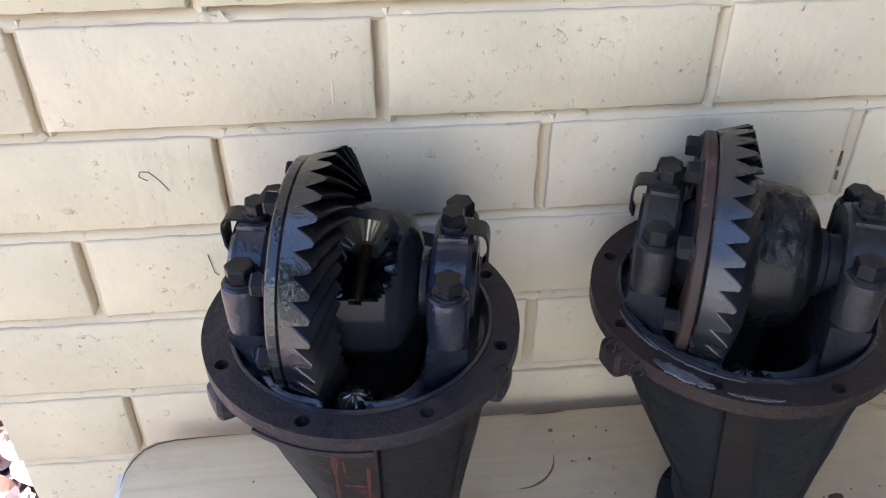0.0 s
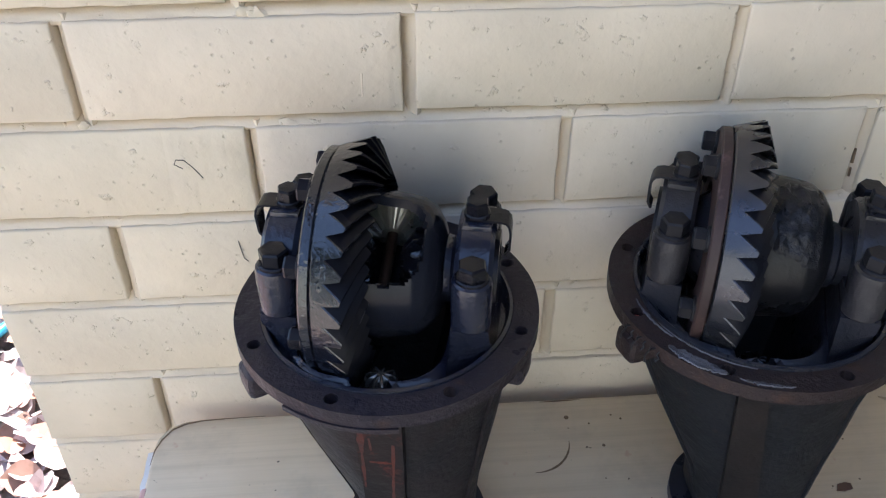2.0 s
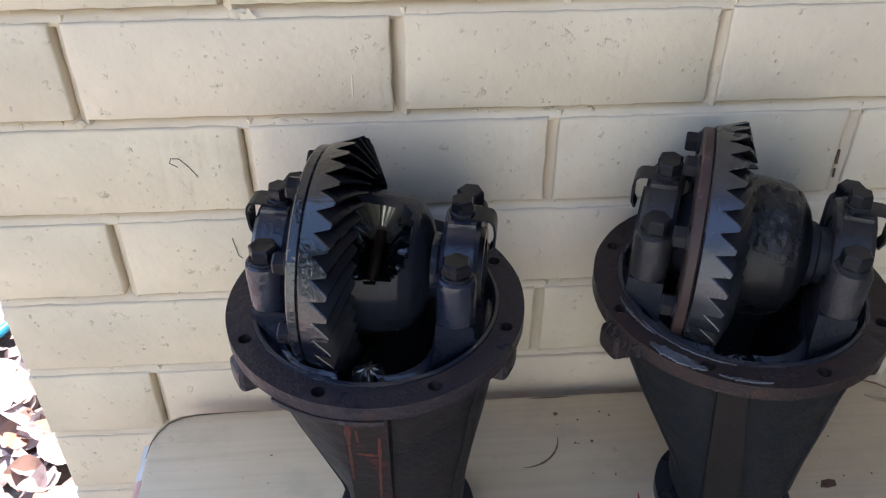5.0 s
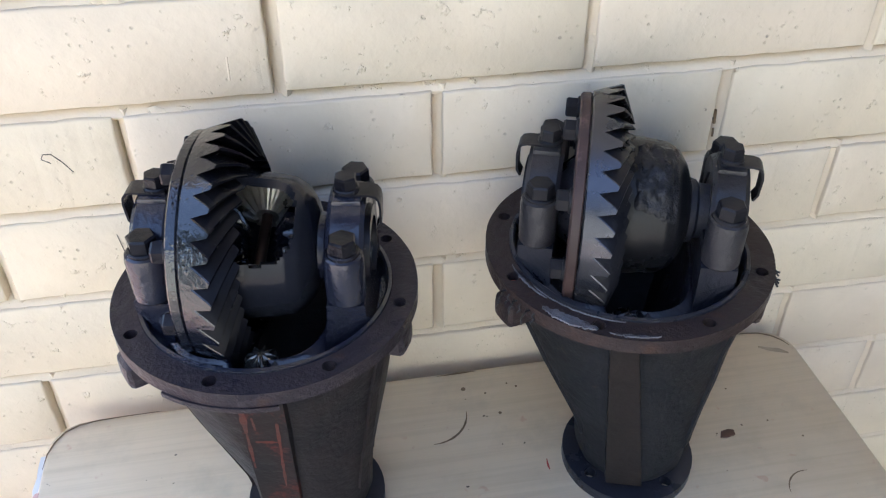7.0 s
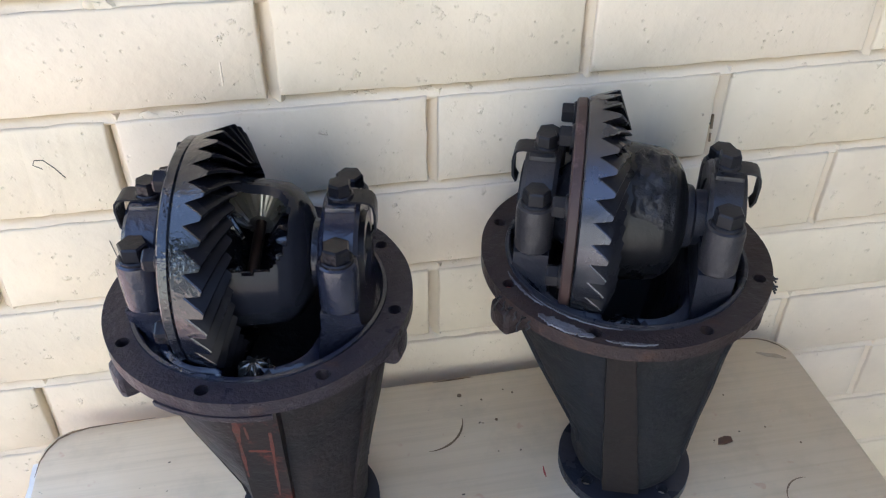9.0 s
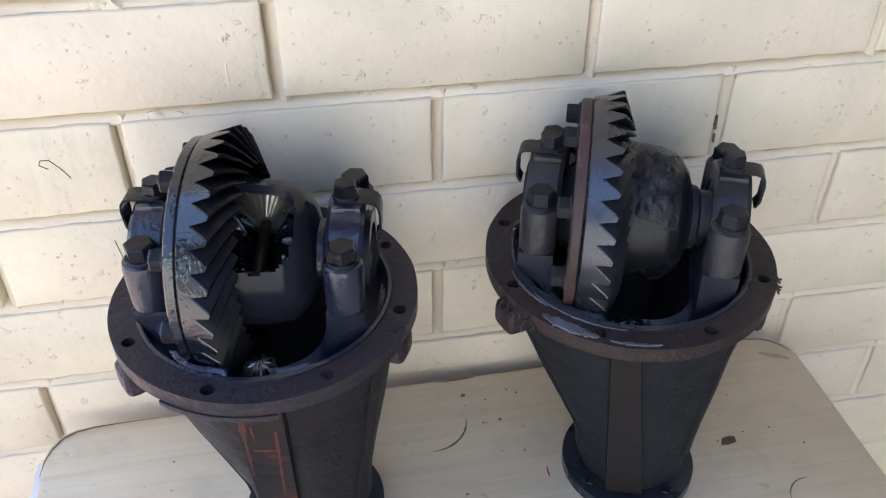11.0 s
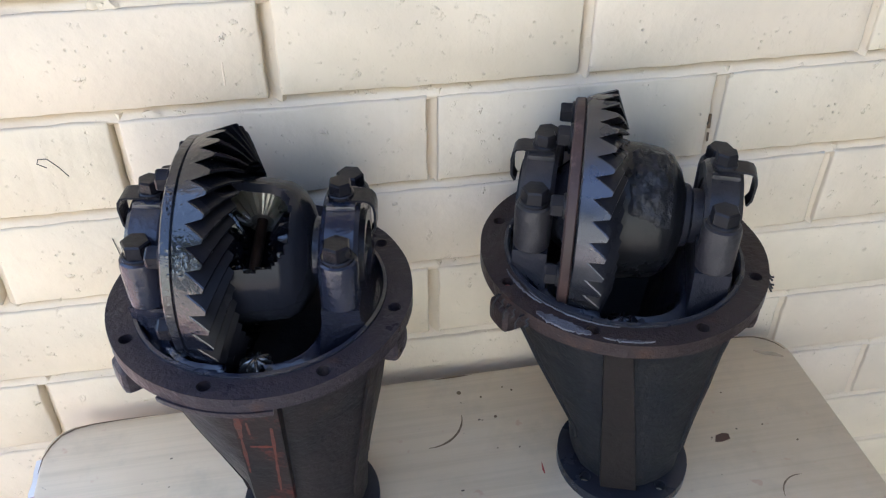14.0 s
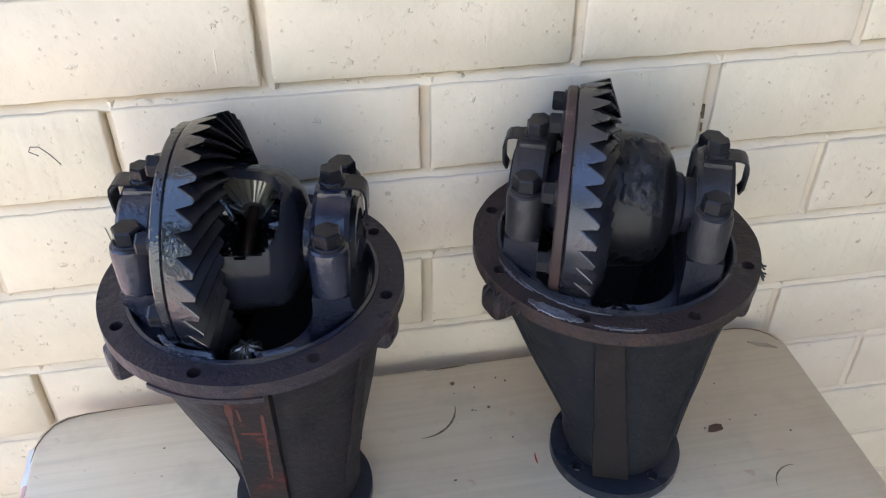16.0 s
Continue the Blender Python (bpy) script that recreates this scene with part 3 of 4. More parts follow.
    loops = [outline, ring2d(BORE, 80)] + [ring2d(0.0048, 14, 0.099 * math.cos(a), 0.099 * math.sin(a)) for a in HOLES]
    slab(bm, loops, 0.1915, 0.203)
    flange = part("mounting_flange", bm, L["flange"], root, L["flange_label"])
    bm = bmesh.new()
    lathe(bm, [(BORE + 0.0034, 0.2025), (BORE + 0.0028, 0.2046), (BORE + 0.0004, 0.2052), (BORE - 0.0012, 0.2036), (BORE - 0.0022, 0.1990), (BORE - 0.0024, 0.188), (BORE + 0.0026, 0.188)], 80, closed=True)
    part("spigot_ring", bm, L["casting"], root)
    for a in (216, 342, 36):
        bm = bmesh.new()
        box(bm, (0.082, -0.0125, 0.168), (0.1120 if a == 216 else 0.1080, 0.0125, 0.1912), 0.0075, 3)
        part("lug", bm, L["flange"], flange, m=pose(0, 0, 0, 0, 0, a))

    # the working parts sit slightly turned in the flange
    S = pose(L["slide"], 0, 0, 0, 0, L["swing"])
    # inner deck with the opening for the gears
    bm = bmesh.new()
    slab(bm, [ring2d(BORE - 0.0015, 72), opening(-0.0075)], 0.172, 0.1945)
    # raised lip round the opening, then the walls of the well
    lower = [[(q[0], q[1], h) for q in opening(k)] for h, k in ((0.1900, -0.0085), (0.1965, -0.0070), (0.2008, -0.0035), (0.2022, -0.0008), (0.2008, 0.0004), (0.185, 0.001), (0.150, 0.005), (0.095, 0.022))]
    loft(bm, lower, (False, True))
    part("inner_deck", bm, L["casting"], root, m=S, sharp=40)

    # bearing pedestals and caps on both sides
    for s in (-1, 1):
        cx = 0.0640 * s
        bm = bmesh.new()
        foot = lambda h, x0, x1, yy, yo: [(cx + s * x0, -yy, h), (cx + s * x1, -yo, h), (cx + s * x1, yo, h), (cx + s * x0, yy, h)]
        loft(bm, [foot(0.178, -0.0150, 0.0180, 0.066, 0.032), foot(0.1992, -0.0140, 0.0165, 0.0635, 0.034), foot(0.2085, -0.0130, 0.0140, 0.0575, 0.041), foot(0.2150, -0.0125, 0.0130, 0.0532, 0.0475),
                  foot(AX - 0.0112, -0.0125, 0.0125, 0.0512, 0.0505), foot(AX - 0.0104, -0.012, 0.012, 0.042, 0.042), foot(AX - 0.002, -0.012, 0.012, 0.042, 0.042)])
        part("pedestal", bm, L["casting"], root, m=S, sharp=28)
        # cap: an arch between two bolt bosses
        bm = bmesh.new()
        arch = []
        nseg = 20
        prof_o = [(0.0305, -0.0115), (0.0424, -0.0125), (0.0446, -0.0095), (0.0446, 0.0095), (0.0424, 0.0125), (0.0305, 0.0115)]
        for i in range(nseg + 1):
            a = math.pi * i / nseg
            arch.append([(cx + w, r * math.cos(a), AX + r * math.sin(a)) for r, w in prof_o])
        loft(bm, arch)
        for sy in (-1, 1):
            loft(bm, [circle(r, h, 28, cx, sy * 0.0415) for r, h in ((0.0126, AX - 0.0102), (0.0134, AX - 0.0090), (0.0136, 0.259), (0.0128, 0.2630), (0.0112, 0.2640))])
        box(bm, (cx - 0.010, -0.013, AX + 0.038), (cx + 0.010, 0.013, AX + 0.0459), 0.002)
        cap = part("bearing_cap", bm, L["cap"], root, L["cap_label"], m=S, sharp=30)
        for sy in (-1, 1):
            share("cap_bolt", L["bolt"], cap, place(cx, sy * 0.0415, 0.2640) @ pose(0, 0, 0, 0, 0, 17 * s + 40 * sy))
        share("lock_bolt", L["small_bolt"], cap, place(cx - s * 0.001, 0.0, AX + 0.0475) @ pose(0, 0, 0, 0, 0, 10 + 23 * s))
        # lock tab: a strap bent down over the outer side
        bm = bmesh.new()
        path = [(-0.008, 0.0), (0.0145, 0.0), (0.0190, -0.0012), (0.0215, -0.0045), (0.0225, -0.010), (0.0222, -0.0240), (0.0195, -0.0290)]
        thick = 0.0016
        rws = []
        for k, (dx, dz) in enumerate(path):
            nx_, nz_ = path[min(k + 1, len(path) - 1)][0] - path[max(k - 1, 0)][0], path[min(k + 1, len(path) - 1)][1] - path[max(k - 1, 0)][1]
            ln = math.hypot(nx_, nz_)
            ox, oz = nz_ / ln * thick, -nx_ / ln * thick
            w = 0.0078 if k < 5 else 0.0062
            zb = AX + 0.0476
            rws.append([(cx + s * dx, -w, zb + dz), (cx + s * dx, w, zb + dz), (cx + s * (dx + ox), w, zb + dz + oz), (cx + s * (dx + ox), -w, zb + dz + oz)])
        loft(bm, rws)
        part("lock_tab", bm, L["tab"], cap, sharp=40)
        # bearing between cap and pedestal
        bm = bmesh.new()
        lathe(bm, [(0.0185, -0.010), (0.0302, -0.010), (0.0302, 0.010), (0.0185, 0.010)], 48, closed=True, axis="x")
        part("bearing", bm, L["casting"], root, m=S @ place(cx, 0, AX))
        bm = bmesh.new()
        lathe(bm, [(0.022, 0.0105), (0.0296, 0.0105), (0.0296, 0.015), (0.022, 0.015)], 24, closed=True, axis="x")
        part("adjuster_nut", bm, L["tab"], root, m=S @ place(cx, 0, AX) @ pose(0, 0, 0, 0, 0, 0 if s > 0 else 180))

    C = S @ place(L["shift"], 0, AX) @ pose(0, 0, 0, 0, 0, L["turn_in"])
    # carrier: turned shell, seat ring for the crown wheel, journals
    carrier = part("carrier_case", case_bm(L["window"]), L["case"], root, L["case_label"], m=C, sharp=40)
    bm = bmesh.new()
    lathe(bm, [(0.040, -0.0325), (0.0782, -0.0325), (0.0796, -0.0312), (0.0798, -0.0258), (0.0788, -0.0248), (0.040, -0.0248)], 96, closed=True, axis="x")
    part("seat_ring", bm, L["ring"], carrier, L["ring_label"])
    bm = bmesh.new()
    lathe(bm, [(0.019, 0.046), (0.0240, 0.052), (0.0230, 0.056), (0.0205, 0.058), (0.0205, 0.072)], 40, axis="x")
    part("journal", bm, L["casting"], carrier)
    bm = bmesh.new()
    lathe(bm, [(0.019, -0.058), (0.020, -0.050), (0.024, -0.046), (0.029, -0.038), (0.034, -0.032)], 40, axis="x")
    part("journal", bm, L["casting"], carrier)
    for k in range(8):
        a = radians(45 * k + 12)
        share("ring_bolt", L["small_bolt"], carrier, place(-0.0322, 0.068 * math.cos(a), 0.068 * math.sin(a)) @ pose(0, 0, 0, 0, -90, 0))

    wheel = part("crown_wheel", gear_mesh(L["teeth"], L["phase"], L["rise"]), L["gear"], root, L["gear_label"], m=C, sharp=28)
    # second slot: the copy of the gear steel with shade painted in
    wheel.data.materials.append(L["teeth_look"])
    part("pinion", pinion_bm(), M_PINION if L["wet"] else M_GEAR_DULL, root, "helical drive pinion with bright worn teeth", m=S @ place(px - 0.016, py - (0.029 if L["wet"] else 0.024), 0.158 if L["wet"] else 0.146), sharp=35)

    if L["wet"]:
        # spider and side gears on their cross shaft, seen through the window
        up = math.radians(L["window"] + 78)
        d = Vector((0, math.cos(up), math.sin(up)))
        for sgn in (1, -1):
            q = (-d * sgn).to_track_quat("Z", "Y").to_matrix().to_4x4()
            o = Vector((0.010, 0, 0)) + d * sgn * 0.040
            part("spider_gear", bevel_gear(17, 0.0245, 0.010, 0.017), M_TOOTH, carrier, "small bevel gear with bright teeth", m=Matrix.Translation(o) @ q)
        for sgn in (1, -1):
            q = Vector((-sgn, 0, 0)).to_track_quat("Z", "Y").to_matrix().to_4x4()
            part("side_gear", bevel_gear(16, 0.027, 0.013, 0.017), L["gear"], carrier, m=Matrix.Translation((0.010 + sgn * 0.027, 0, 0)) @ q)
        bm = bmesh.new()
        loft(bm, [[Vector((0.010, 0, 0)) + d * h + Vector((p[0], 0, 0)) + Vector((0, -d.z, d.y)) * p[1] for p in circle(0.0040, 0, 20)] for h in (-0.044, 0.044)])
        part("cross_shaft", bm, M_SHAFT, carrier, "brown steel cross shaft")
    else:
        # grease caked over the case beside the crown wheel
        bm = bmesh.new()
        n1, n2 = 26, 18
        vs = []
        for i in range(n1):
            row = []
            for j in range(n2):
                u, w = i / (n1 - 1), j / (n2 - 1)
                a = radians(78 + 82 * u)
                edge = min(u, 1 - u, w, 1 - w)
                lump = 0.5 + 0.5 * noise.noise(Vector((u * 6, w * 5, 3.1))) + 0.35 * noise.noise(Vector((u * 15, w * 13, 1.7)))
                fade = max(0.0, min(1.0, (edge - 0.03) / 0.20 + 0.5 * noise.noise(Vector((u * 9, w * 9, 7)))))
                r = 0.0488 + 0.0085 * lump * fade - 0.013 * max(0, w - 0.70)
                row.append(bm.verts.new((0.006 + 0.034 * w, r * math.cos(a), r * math.sin(a))))
            vs.append(row)
        for i in range(n1 - 1):
            for j in range(n2 - 1):
                bm.faces.new((vs[i][j], vs[i + 1][j], vs[i + 1][j + 1], vs[i][j + 1]))
        part("grease_cake", bm, M_GREASE, carrier, "lumpy black caked grease", sharp=60)
    return root


def shared_bolt(flat, height, material):
    return to_mesh("bolt", hex_bolt(flat, height), material, 28)


LOOK_A = dict(wet=True, teeth_look=M_TEETH_SHADE_A, yoke=M_CAST_DULL, snout=M_SNOUT_A, rib=M_RIB_A, flange=M_FLANGE_A, casting=M_CAST_OILY, cap=M_CAP_OILY, tab=M_BOLT_A, case=M_CASE_OILY, ring=M_GEAR_OILY, gear=M_GEAR_OILY,
              bolt=shared_bolt(0.0170, 0.0100, M_BOLT_A), small_bolt=shared_bolt(0.0138, 0.0085, M_BOLT_A), window=120.0, shift=-0.0085, teeth=36, phase=0.22, rise=0.0125, swing=-1.5, slide=0.0, turn_in=0.0, rib_path=(0.008, 0.008, 0.018, 0.015),
              flange_label="dark brown flange with bolt holes", cap_label="glossy oily bearing cap", case_label="oily black carrier with open window", ring_label="black seat ring", gear_label="wet glossy black crown wheel")
LOOK_B = dict(wet=False, teeth_look=M_TEETH_SHADE_B, yoke=M_CAST_DULL, snout=M_SNOUT_B, rib=M_RIB_B, flange=M_FLANGE_B, casting=M_CAST_DULL, cap=M_CAP_DULL, tab=M_BOLT_B, case=M_CASE_DULL, ring=M_RING_RUST, gear=M_GEAR_DULL,
              bolt=shared_bolt(0.0170, 0.0100, M_BOLT_B), small_bolt=shared_bolt(0.0138, 0.0085, M_BOLT_B), window=0, shift=-0.0115, teeth=36, phase=0.27, rise=0.0105, swing=-3.5, slide=-0.0025, turn_in=2.5, rib_path=(-0.003, 0.018, 0.0115, 0.0165),
              flange_label="rust brown flange with scuffed rim", cap_label="worn matt bearing cap", case_label="dull black carrier", ring_label="rusty brown seat ring", gear_label="dull dark steel crown wheel")
diff_a = differential(-0.0223, -0.1040, -9.4, LOOK_A, "oily black differential with red paint traces standing on the table")
diff_b = differential(0.2505, -0.1020, -18.0, LOOK_B, "dull black differential with rusty flange standing on the table")

# red paint left in strips on the front rib of the oily unit
def rib_strip(x0, h0, x1, h1, w, seed):
    bm = bmesh.new()
    n, rows = 12, []
    for i in range(n + 1):
        u = i / n
        x, h = x0 + (x1 - x0) * u, h0 + (h1 - h0) * u
        y = -0.0915 - (h - 0.10) * 0.1167 - 0.0004
        ww = w * (0.35 + 0.65 * math.sin(math.pi * (0.1 + 0.8 * u))) * (1 + 0.6 * noise.noise(Vector((u * 5, seed, 0))))
        dx, dh = (h1 - h0), -(x1 - x0)
        ln = math.hypot(dx, dh)
        rows.append((bm.verts.new((x + dx / ln * ww, y, h + dh / ln * ww)), bm.verts.new((x - dx / ln * ww, y, h - dh / ln * ww))))
    for p_, q_ in zip(rows, rows[1:]):
        bm.faces.new((p_[0], q_[0], q_[1], p_[1]))
    return part("paint_trace", bm, M_RED_OLD, housing_a, "flaking red paint trace")


flange_a = [o for o in diff_a.children if o.name.startswith("mounting_flange")][0]
bm = bmesh.new()
loft(bm, [[(r * math.cos(radians(a)), r * math.sin(radians(a)), h) for r, h in ((0.098, 0.1912), (0.1098, 0.1912), (0.1100, 0.1900), (0.1094, 0.1868), (0.098, 0.1855))] for a in range(240, 283, 3)])
part("ledge", bm, M_FLANGE_A, flange_a, sharp=40)
housing_a = [o for o in diff_a.children if o.name.startswith("housing")][0]
for args in ((-0.0040, 0.184, -0.0042, 0.155, 0.0022), (-0.0042, 0.160, -0.0046, 0.112, 0.0011), (0.0000, 0.1445, 0.0155, 0.1440, 0.0012), (0.0172, 0.166, 0.0158, 0.128, 0.0014), (0.0156, 0.131, 0.0138, 0.088, 0.0010), (0.0015, 0.172, 0.0022, 0.158, 0.0009)):
    rib_strip(*args, seed=args[0] * 900)

# grey sealant left on the scuffed rim of the dull unit
def smear(name, a0, a1, r0, r1, material, parent, label, seed):
    bm = bmesh.new()
    n, rows = 34, []
    for i in range(n + 1):
        u = i / n
        a = radians(a0 + (a1 - a0) * u)
        fat = max(0.02, math.sin(math.pi * u) ** 0.5)
        k1 = noise.noise(Vector((u * 11, seed, 0))) * 0.9
        k2 = noise.noise(Vector((u * 17, seed + 4, 0))) * 0.9
        mid, half = (r0 + r1) / 2, (r1 - r0) / 2 * fat
        ri, ro = mid - half * (1 + k1), min(0.1086, mid + half * (1 + k2))
        rows.append([bm.verts.new((r * math.cos(a), r * math.sin(a), h)) for r, h in ((ri, 0.2028), (ri + 0.0006, 0.2037), (ro - 0.0006, 0.2039), (ro, 0.2028))])
    for p_, q_ in zip(rows, rows[1:]):
        for j in range(3):
            bm.faces.new((p_[j], q_[j], q_[j + 1], p_[j + 1]))
    return part(name, bm, material, parent, label)


flange_b = [o for o in diff_b.children if o.name.startswith("mounting_flange")][0]
smear("sealant", 234, 258, 0.0985, 0.108, M_SEALANT, flange_b, "smear of grey sealant", 1.0)
smear("sealant", 262, 281, 0.1030, 0.1065, M_SEALANT, flange_b, "smear of grey sealant", 2.0)
smear("sealant", 205, 232, 0.0930, 0.0955, M_SEALANT, flange_b, "smear of grey sealant", 5.0)
smear("sealant", 222, 268, 0.0912, 0.0930, M_SEALANT, flange_b, "smear of grey sealant", 3.0)
bm = bmesh.new()
lathe(bm, [(0.0040, 0.194), (0.0040, 0.1965), (0.002, 0.1972)], 14)
part("red_paint", bm, M_RED, flange_b, "dab of red paint in a bolt hole", m=place(0.099 * math.cos(HOLES[4]), 0.099 * math.sin(HOLES[4]), 0))

# ---- marks on the wall and the tabletop ----
tube("scratch", [(-0.176, -0.0004, 0.962), (-0.182, -0.0004, 0.966), (-0.180, -0.0004, 0.970), (-0.174, -0.0004, 0.9695), (-0.168, -0.0004, 0.9625), (-0.162, -0.0004, 0.953)], 0.00036, M_MARK, wall, "thin dark pencil squiggle")
tube("crack", [(-0.1440, -0.0004, 0.891), (-0.1428, -0.0004, 0.882), (-0.1415, -0.0004, 0.873), (-0.1385, -0.0004, 0.870)], 0.00036, M_MARK, wall, "thin dark line")
for pts, r, look_, words in (([(-0.0345, 1.037), (-0.0347, 1.030), (-0.0348, 1.024), (-0.0349, 1.0185)], 0.0011, M_BRICK, "thick run of cream paint"),
                             ([(-0.0889, 1.0768), (-0.0901, 1.0502), (-0.0915, 1.0175)], 0.0006, M_BRICK, "faint trowel ridge"),
                             ([(-0.0811, 1.0278), (-0.0811, 1.0121)], 0.0006, M_BRICK, "faint trowel ridge"), ([(-0.0888, 0.9894), (-0.0882, 0.9714)], 0.0006, M_BRICK, "faint trowel ridge"),
                             ([(0.3592, 0.956), (0.3602, 0.943)], 0.0014, M_STAIN, "dark dirt in the upright joint"), ([(0.3606, 0.938), (0.3612, 0.930)], 0.0010, M_STAIN, "dark dirt in the upright joint")):
    tube("paint_run" if look_ is M_BRICK else "dirt", [(x, 0.0005 if look_ is M_BRICK else 0.0045, z) for x, z in pts], r, look_, wall, words)
for bx, bz, br in ((-0.092, 0.996, 0.0050), (-0.104, 1.082, 0.006), (-0.112, 1.084, 0.005), (0.356, 0.948, 0.0022), (0.02, 1.082, 0.0025), (-0.243, 1.000, 0.0035)):
    bm = bmesh.new()
    bmesh.ops.create_icosphere(bm, subdivisions=2, radius=br)
    for v in bm.verts:
        v.co *= 1 + 0.8 * noise.noise(v.co * 240 + Vector((bx * 90, 0, bz * 40)))
        v.co.y *= 0.38
        v.co.x *= 1.25
    part("mortar_blob", bm, M_MORTAR if br > 0.0024 else M_MARK, wall, m=place(bx, 0.0035, bz))


def stain(name, pts, width, material, label, parent=None):
    """A thin stain lying on the tabletop along a line, tapering to its ends."""
    bm = bmesh.new()
    n, rows = len(pts), []
    for i, (x, y) in enumerate(pts):
        x0, y0 = pts[max(0, i - 1)]
        x1, y1 = pts[min(n - 1, i + 1)]
        ln = math.hypot(x1 - x0, y1 - y0)
        nx_, ny_ = -(y1 - y0) / ln, (x1 - x0) / ln
        w = width * (0.15 + 0.85 * math.sin(math.pi * (i + 0.3) / (n - 0.4))) * (1 + 0.4 * noise.noise(Vector((x * 300, y * 300, 1))))
        rows.append((bm.verts.new((x + nx_ * w, y + ny_ * w, TOP + 0.0003)), bm.verts.new((x - nx_ * w, y - ny_ * w, TOP + 0.0003))))
    for a, b in zip(rows, rows[1:]):
        bm.faces.new((a[0], b[0], b[1], a[1]))
    ob = part(name, bm, material, None, label)
    ob.parent = table
    ob.matrix_parent_inverse = table.matrix_world.inverted()
    return ob


def arc2d(cx, cy, r, a0, a1, n=16):
    return [(cx + r * math.cos(radians(a0 + (a1 - a0) * i / n)), cy + r * math.sin(radians(a0 + (a1 - a0) * i / n))) for i in range(n + 1)]


bpy.context.view_layer.update()
stain("stain", arc2d(0.0990, -0.0700, 0.0345, -92, -2), 0.0011, M_STAIN, "curved brown ring stain")
# this one is a dark line painted in for the board's back edge
stain("stain", [(0.114 + 0.0039 * i, -0.0232 + 0.0001 * i) for i in range(11)], 0.0009, M_STAIN, "short dark line painted for the board's back edge")
stain("stain", arc2d(0.4065, -0.207, 0.0215, 80, 175), 0.0007, M_STAIN, "faint curved ring stain")
stain("stain", [(0.1925, -0.136), (0.1920, -0.140), (0.1918, -0.144), (0.1920, -0.148)], 0.0008, M_RED, "small red streak")
for sx, sy, sr in ((0.136, -0.0435, 0.0021), (0.164, -0.078, 0.0014), (0.1555, -0.052, 0.0009), (0.186, -0.048, 0.0010), (0.178, -0.043, 0.0008), (0.381, -0.085, 0.0008), (0.402, -0.128, 0.0008), (0.350, -0.135, 0.0008), (0.425, -0.150, 0.0009), (0.300, -0.160, 0.0010)):
    bm = bmesh.new()
    loft(bm, [circle(sr * 1.1, TOP - 0.0002, 9, sx, sy), circle(sr, TOP + 0.0005, 9, sx, sy)])
    ob = part("speck", bm, M_STAIN, None)
    ob.parent = table
    ob.matrix_parent_inverse = table.matrix_world.inverted()
bm = bmesh.new()
edge_rows = []
for i in range(25):
    y = -0.036 - 0.012 * i
    k = 0.0016 * noise.noise(Vector((0, y * 60, 2))) + (0.0022 if i < 4 else 0.0)
    edge_rows.append([(-0.3560, y, TOP - 0.0028), (-0.3600 - k, y, TOP - 0.0036), (-0.3612 - k, y, TOP - 0.0195), (-0.3560, y, TOP - 0.0195)])
loft(bm, edge_rows)
part("edging", bm, M_EDGE_WHITE, table, "torn white edge strip")
bm = bmesh.new()
loft(bm, [[(-0.3552, y, TOP + 0.0002), (-0.3585, y, TOP - 0.0006), (-0.3608, y, TOP - 0.0032), (-0.3552, y, TOP - 0.004)] for y in (-0.078, -0.12, -0.2, -0.33)])
part("edging", bm, M_EDGE_PINK, table, "faded pink edge strip")
stain("stain", [(-0.2385, -0.075), (-0.2375, -0.058), (-0.2335, -0.046), (-0.2260, -0.0345), (-0.2150, -0.0285), (-0.2000, -0.0255), (-0.1800, -0.0245), (-0.1600, -0.0240), (-0.1430, -0.0236)], 0.0010, M_STAIN, "dark dirt along the back corner")
stain("stain", [(0.418, -0.0165), (0.432, -0.0165), (0.446, -0.0185), (0.456, -0.0235), (0.464, -0.031), (0.469, -0.040)], 0.0012, M_STAIN, "dark dirt along the back corner")
stain("stain", [(0.437, -0.037), (0.446, -0.042), (0.455, -0.045), (0.463, -0.050)], 0.0030, M_SMUDGE, "brown smudge")
for k in range(14):
    a = radians(-12 + 1.6 * k) if k < 5 else radians(203 + 2.3 * k)
    tube("shred", [((0.1075 + 0.0016 * i + 0.0006 * ((k * 7 + i) % 3)) * math.cos(a + 0.012 * ((i * 5 + k) % 3 - 1)), (0.1075 + 0.0016 * i) * math.sin(a + 0.012 * ((i * 3 + k) % 3 - 1)), 0.199 - 0.0022 * i * (k % 3)) for i in range(4)], 0.0008, M_GREASE, flange_b)

bm = bmesh.new()
loft(bm, [[(x, y, z) for x, y in ((-0.0075, -0.003), (-0.001, -0.0042), (0.0070, -0.0030), (0.0078, 0.0022), (0.003, 0.0040), (-0.0040, 0.0030))] for z in (0.0, 0.0012)])
flake = new("rust_flake", to_mesh("rust_flake", bm, M_FLAKE))
flake.matrix_world = pose(0.3585, -0.1365, TOP, 0, 0, 4)
tagged(flake, "small dark brown rust flake lying on the tabletop", "debris")

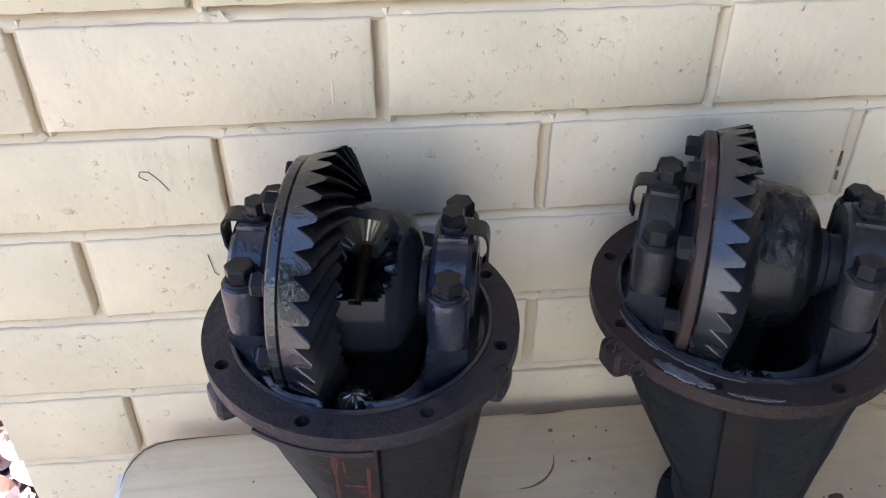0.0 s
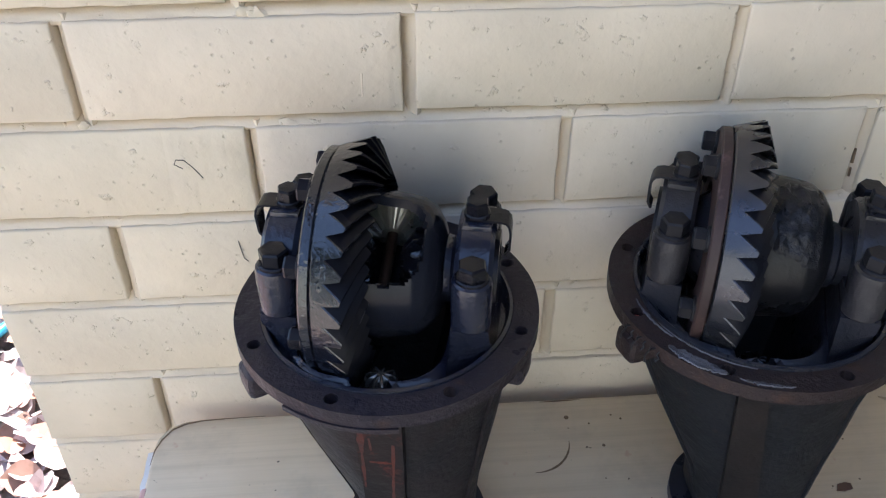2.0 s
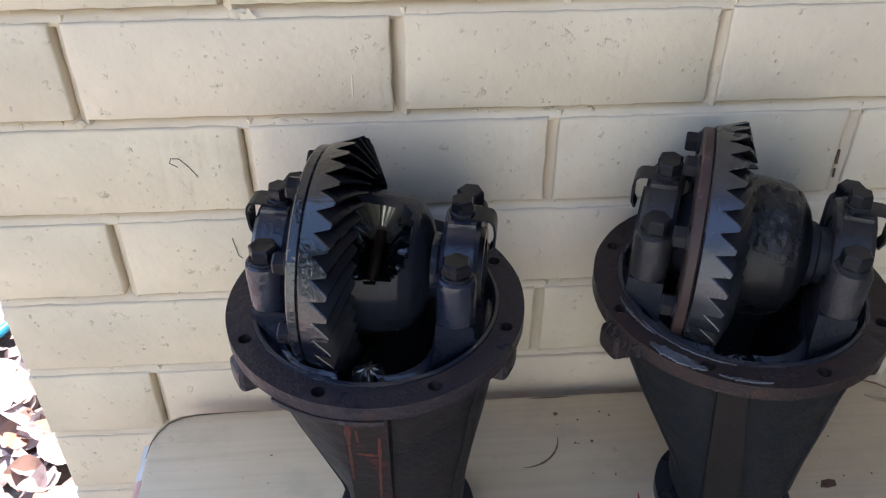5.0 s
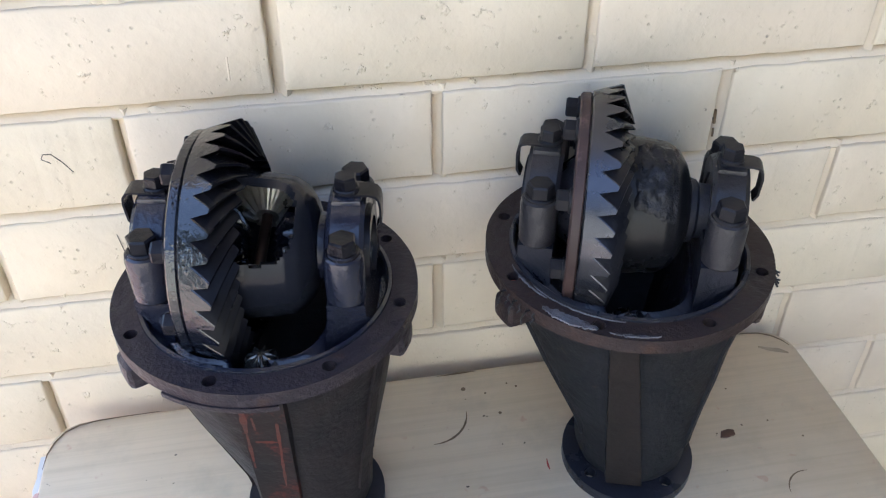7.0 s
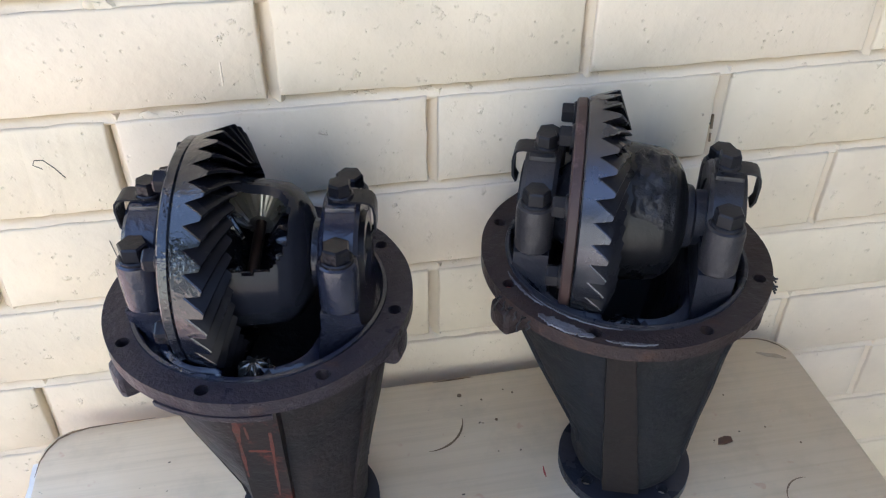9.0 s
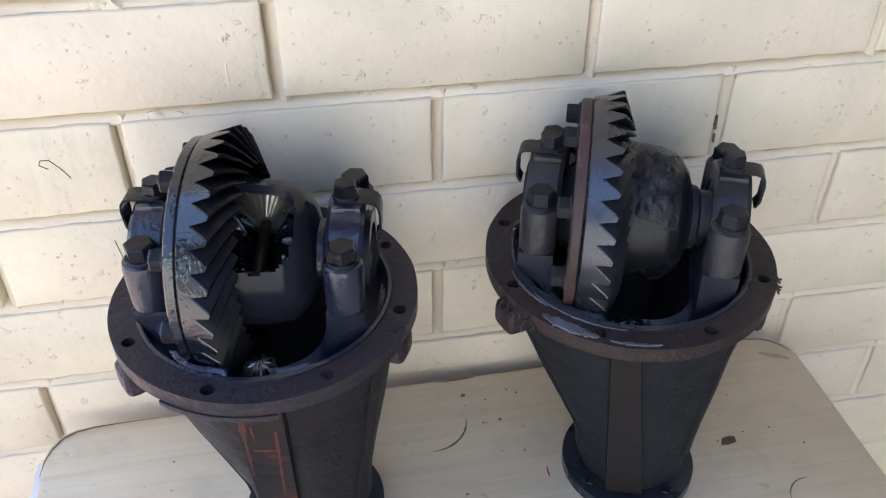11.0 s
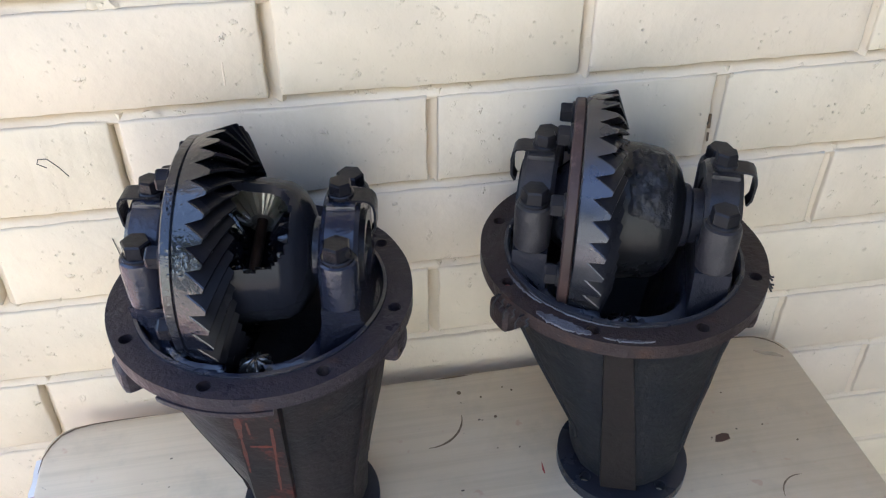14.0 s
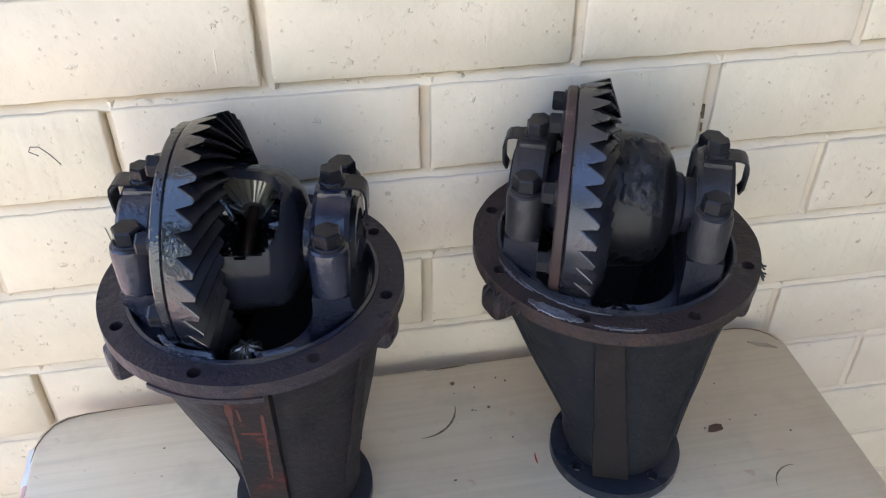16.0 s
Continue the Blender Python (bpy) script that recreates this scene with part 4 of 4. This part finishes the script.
# ---- leaf litter beyond the end of the wall ----
def leaf_litter(count, x0, x1, y0, y1):
    rnd = random.Random(4)
    vts, fcs = [], []
    for _ in range(count):
        cx, cy = rnd.uniform(x0, x1), rnd.uniform(y0, y1)
        ln, wd = rnd.uniform(0.05, 0.12), rnd.uniform(0.018, 0.04)
        m = pose(cx, cy, 0.012 + rnd.uniform(0, 0.05), rnd.uniform(-38, 38), rnd.uniform(-38, 38), rnd.uniform(0, 360))
        curl = rnd.uniform(-0.4, 0.9)
        b = len(vts)
        for i in range(6):
            u = i / 5
            w = wd * math.sin(math.pi * min(0.98, 0.06 + 0.94 * u)) ** 0.8
            z = curl * ln * (u - 0.5) ** 2
            for q in (-1, 0, 1):
                vts.append(m @ Vector(((u - 0.5) * ln, q * w, z + (0.3 * w if q else 0))))
        for i in range(5):
            for q in range(2):
                k = b + 3 * i + q
                fcs.append((k, k + 3, k + 4, k + 1))
    me = bpy.data.meshes.new("leaf_litter")
    me.from_pydata(vts, [], fcs)
    me.materials.append(M_LEAF)
    ob = new("leaf_litter", me)
    return tagged(ob, "dry brown and bleached fallen leaves in bright sun", "leaf litter", kind="stuff")


def leafy_tree(x, y, height, spread, leaves, seed):
    """A tapered trunk with limbs and a loose crown of many small leaf clumps."""
    rnd = random.Random(seed)
    root = new("tree")
    root.matrix_world = place(x, y, 0)
    tagged(root, "broad leafy tree with loose open crown, unseen, added to mottle reflections", "tree")
    bm = bmesh.new()
    loft(bm, [circle(r, h, 12, 0.05 * math.sin(h), 0.04 * math.cos(2 * h)) for r, h in ((0.20, -0.05), (0.14, 0.4), (0.12, height * 0.35), (0.09, height * 0.6), (0.03, height * 0.9))])
    for k in range(7):
        a = 2 * math.pi * k / 7 + rnd.uniform(-0.3, 0.3)
        h0 = height * rnd.uniform(0.35, 0.6)
        loft(bm, [[(spread * 0.75 * t * math.cos(a) + r * math.cos(q), spread * 0.75 * t * math.sin(a) + r * math.sin(q), h0 + height * 0.32 * t) for q in [2 * math.pi * i / 7 for i in range(7)]] for t, r in ((0.0, 0.06), (0.5, 0.04), (1.0, 0.015))])
    part("trunk", bm, M_BARK, root)
    vts, fcs = [], []
    for _ in range(leaves):
        a, rr = rnd.uniform(0, 2 * math.pi), spread * math.sqrt(rnd.random())
        h = height * (0.62 + 0.36 * rnd.random() * math.sqrt(max(0.05, 1 - (rr / spread) ** 2)))
        m = pose(rr * math.cos(a), rr * math.sin(a), h, rnd.uniform(-60, 60), rnd.uniform(-60, 60), rnd.uniform(0, 360))
        for q in range(3):
            ln, wd = rnd.uniform(0.10, 0.20), rnd.uniform(0.04, 0.08)
            mm = m @ pose(rnd.uniform(-0.1, 0.1), rnd.uniform(-0.1, 0.1), rnd.uniform(-0.08, 0.08), rnd.uniform(-50, 50), 0, rnd.uniform(0, 360))
            b = len(vts)
            vts += [mm @ Vector(p) for p in ((-ln, 0, 0), (0, wd, 0.02), (ln, 0, 0), (0, -wd, 0.02))]
            fcs.append((b, b + 1, b + 2, b + 3))
    me = bpy.data.meshes.new("crown")
    me.from_pydata(vts, [], fcs)
    me.materials.append(M_FOLIAGE)
    crown = new("crown", me)
    crown.parent = root
    return root


# Out-of-view trees, added to mottle the reflections and tint the light.
leafy_tree(2.6, -6.6, 6.2, 3.0, 5200, 3)
leafy_tree(-6.8, -3.2, 5.2, 1.9, 3200, 5)
leaf_litter(13000, -3.9, -0.42, -0.8, 3.4)
HOSE_AT = (-0.88, 0.83)
hose = tube("garden_hose", [(HOSE_AT[0] - 0.48 + 0.06 * i, HOSE_AT[1] - 0.92 + 0.115 * i + 0.012 * math.sin(i - 8), 0.062) for i in range(17)], 0.011, M_HOSE)
tagged(hose, "teal garden hose lying on fallen leaves", "hose")

# ---- bricks of the wall, last ----
FULL = [brick_mesh(s, PITCH) for s in range(7)]
HALF = [brick_mesh(40 + s, PITCH / 2) for s in range(3)]
rnd = random.Random(11)
for c in range(28):
    z = 1.0 + 0.043 + (c - 12) * COURSE
    odd = (c - 12) % 2
    # course 12 lies on the bed at 1.0 m and has an upright joint at x = 0
    x = -PITCH if not odd else -1.5 * PITCH
    if not odd:
        share("brick", HALF[c % 3], wall, place(-1.25 * PITCH, 0, z))
    while x < 1.88:
        share("brick", FULL[rnd.randrange(7)], wall, place(x + PITCH / 2 + rnd.uniform(-0.0012, 0.0012), rnd.uniform(-0.0008, 0.0008), z + rnd.uniform(-0.0008, 0.0008)) @ pose(0, 0, 0, 0, rnd.uniform(-0.25, 0.25), 0))
        x += PITCH
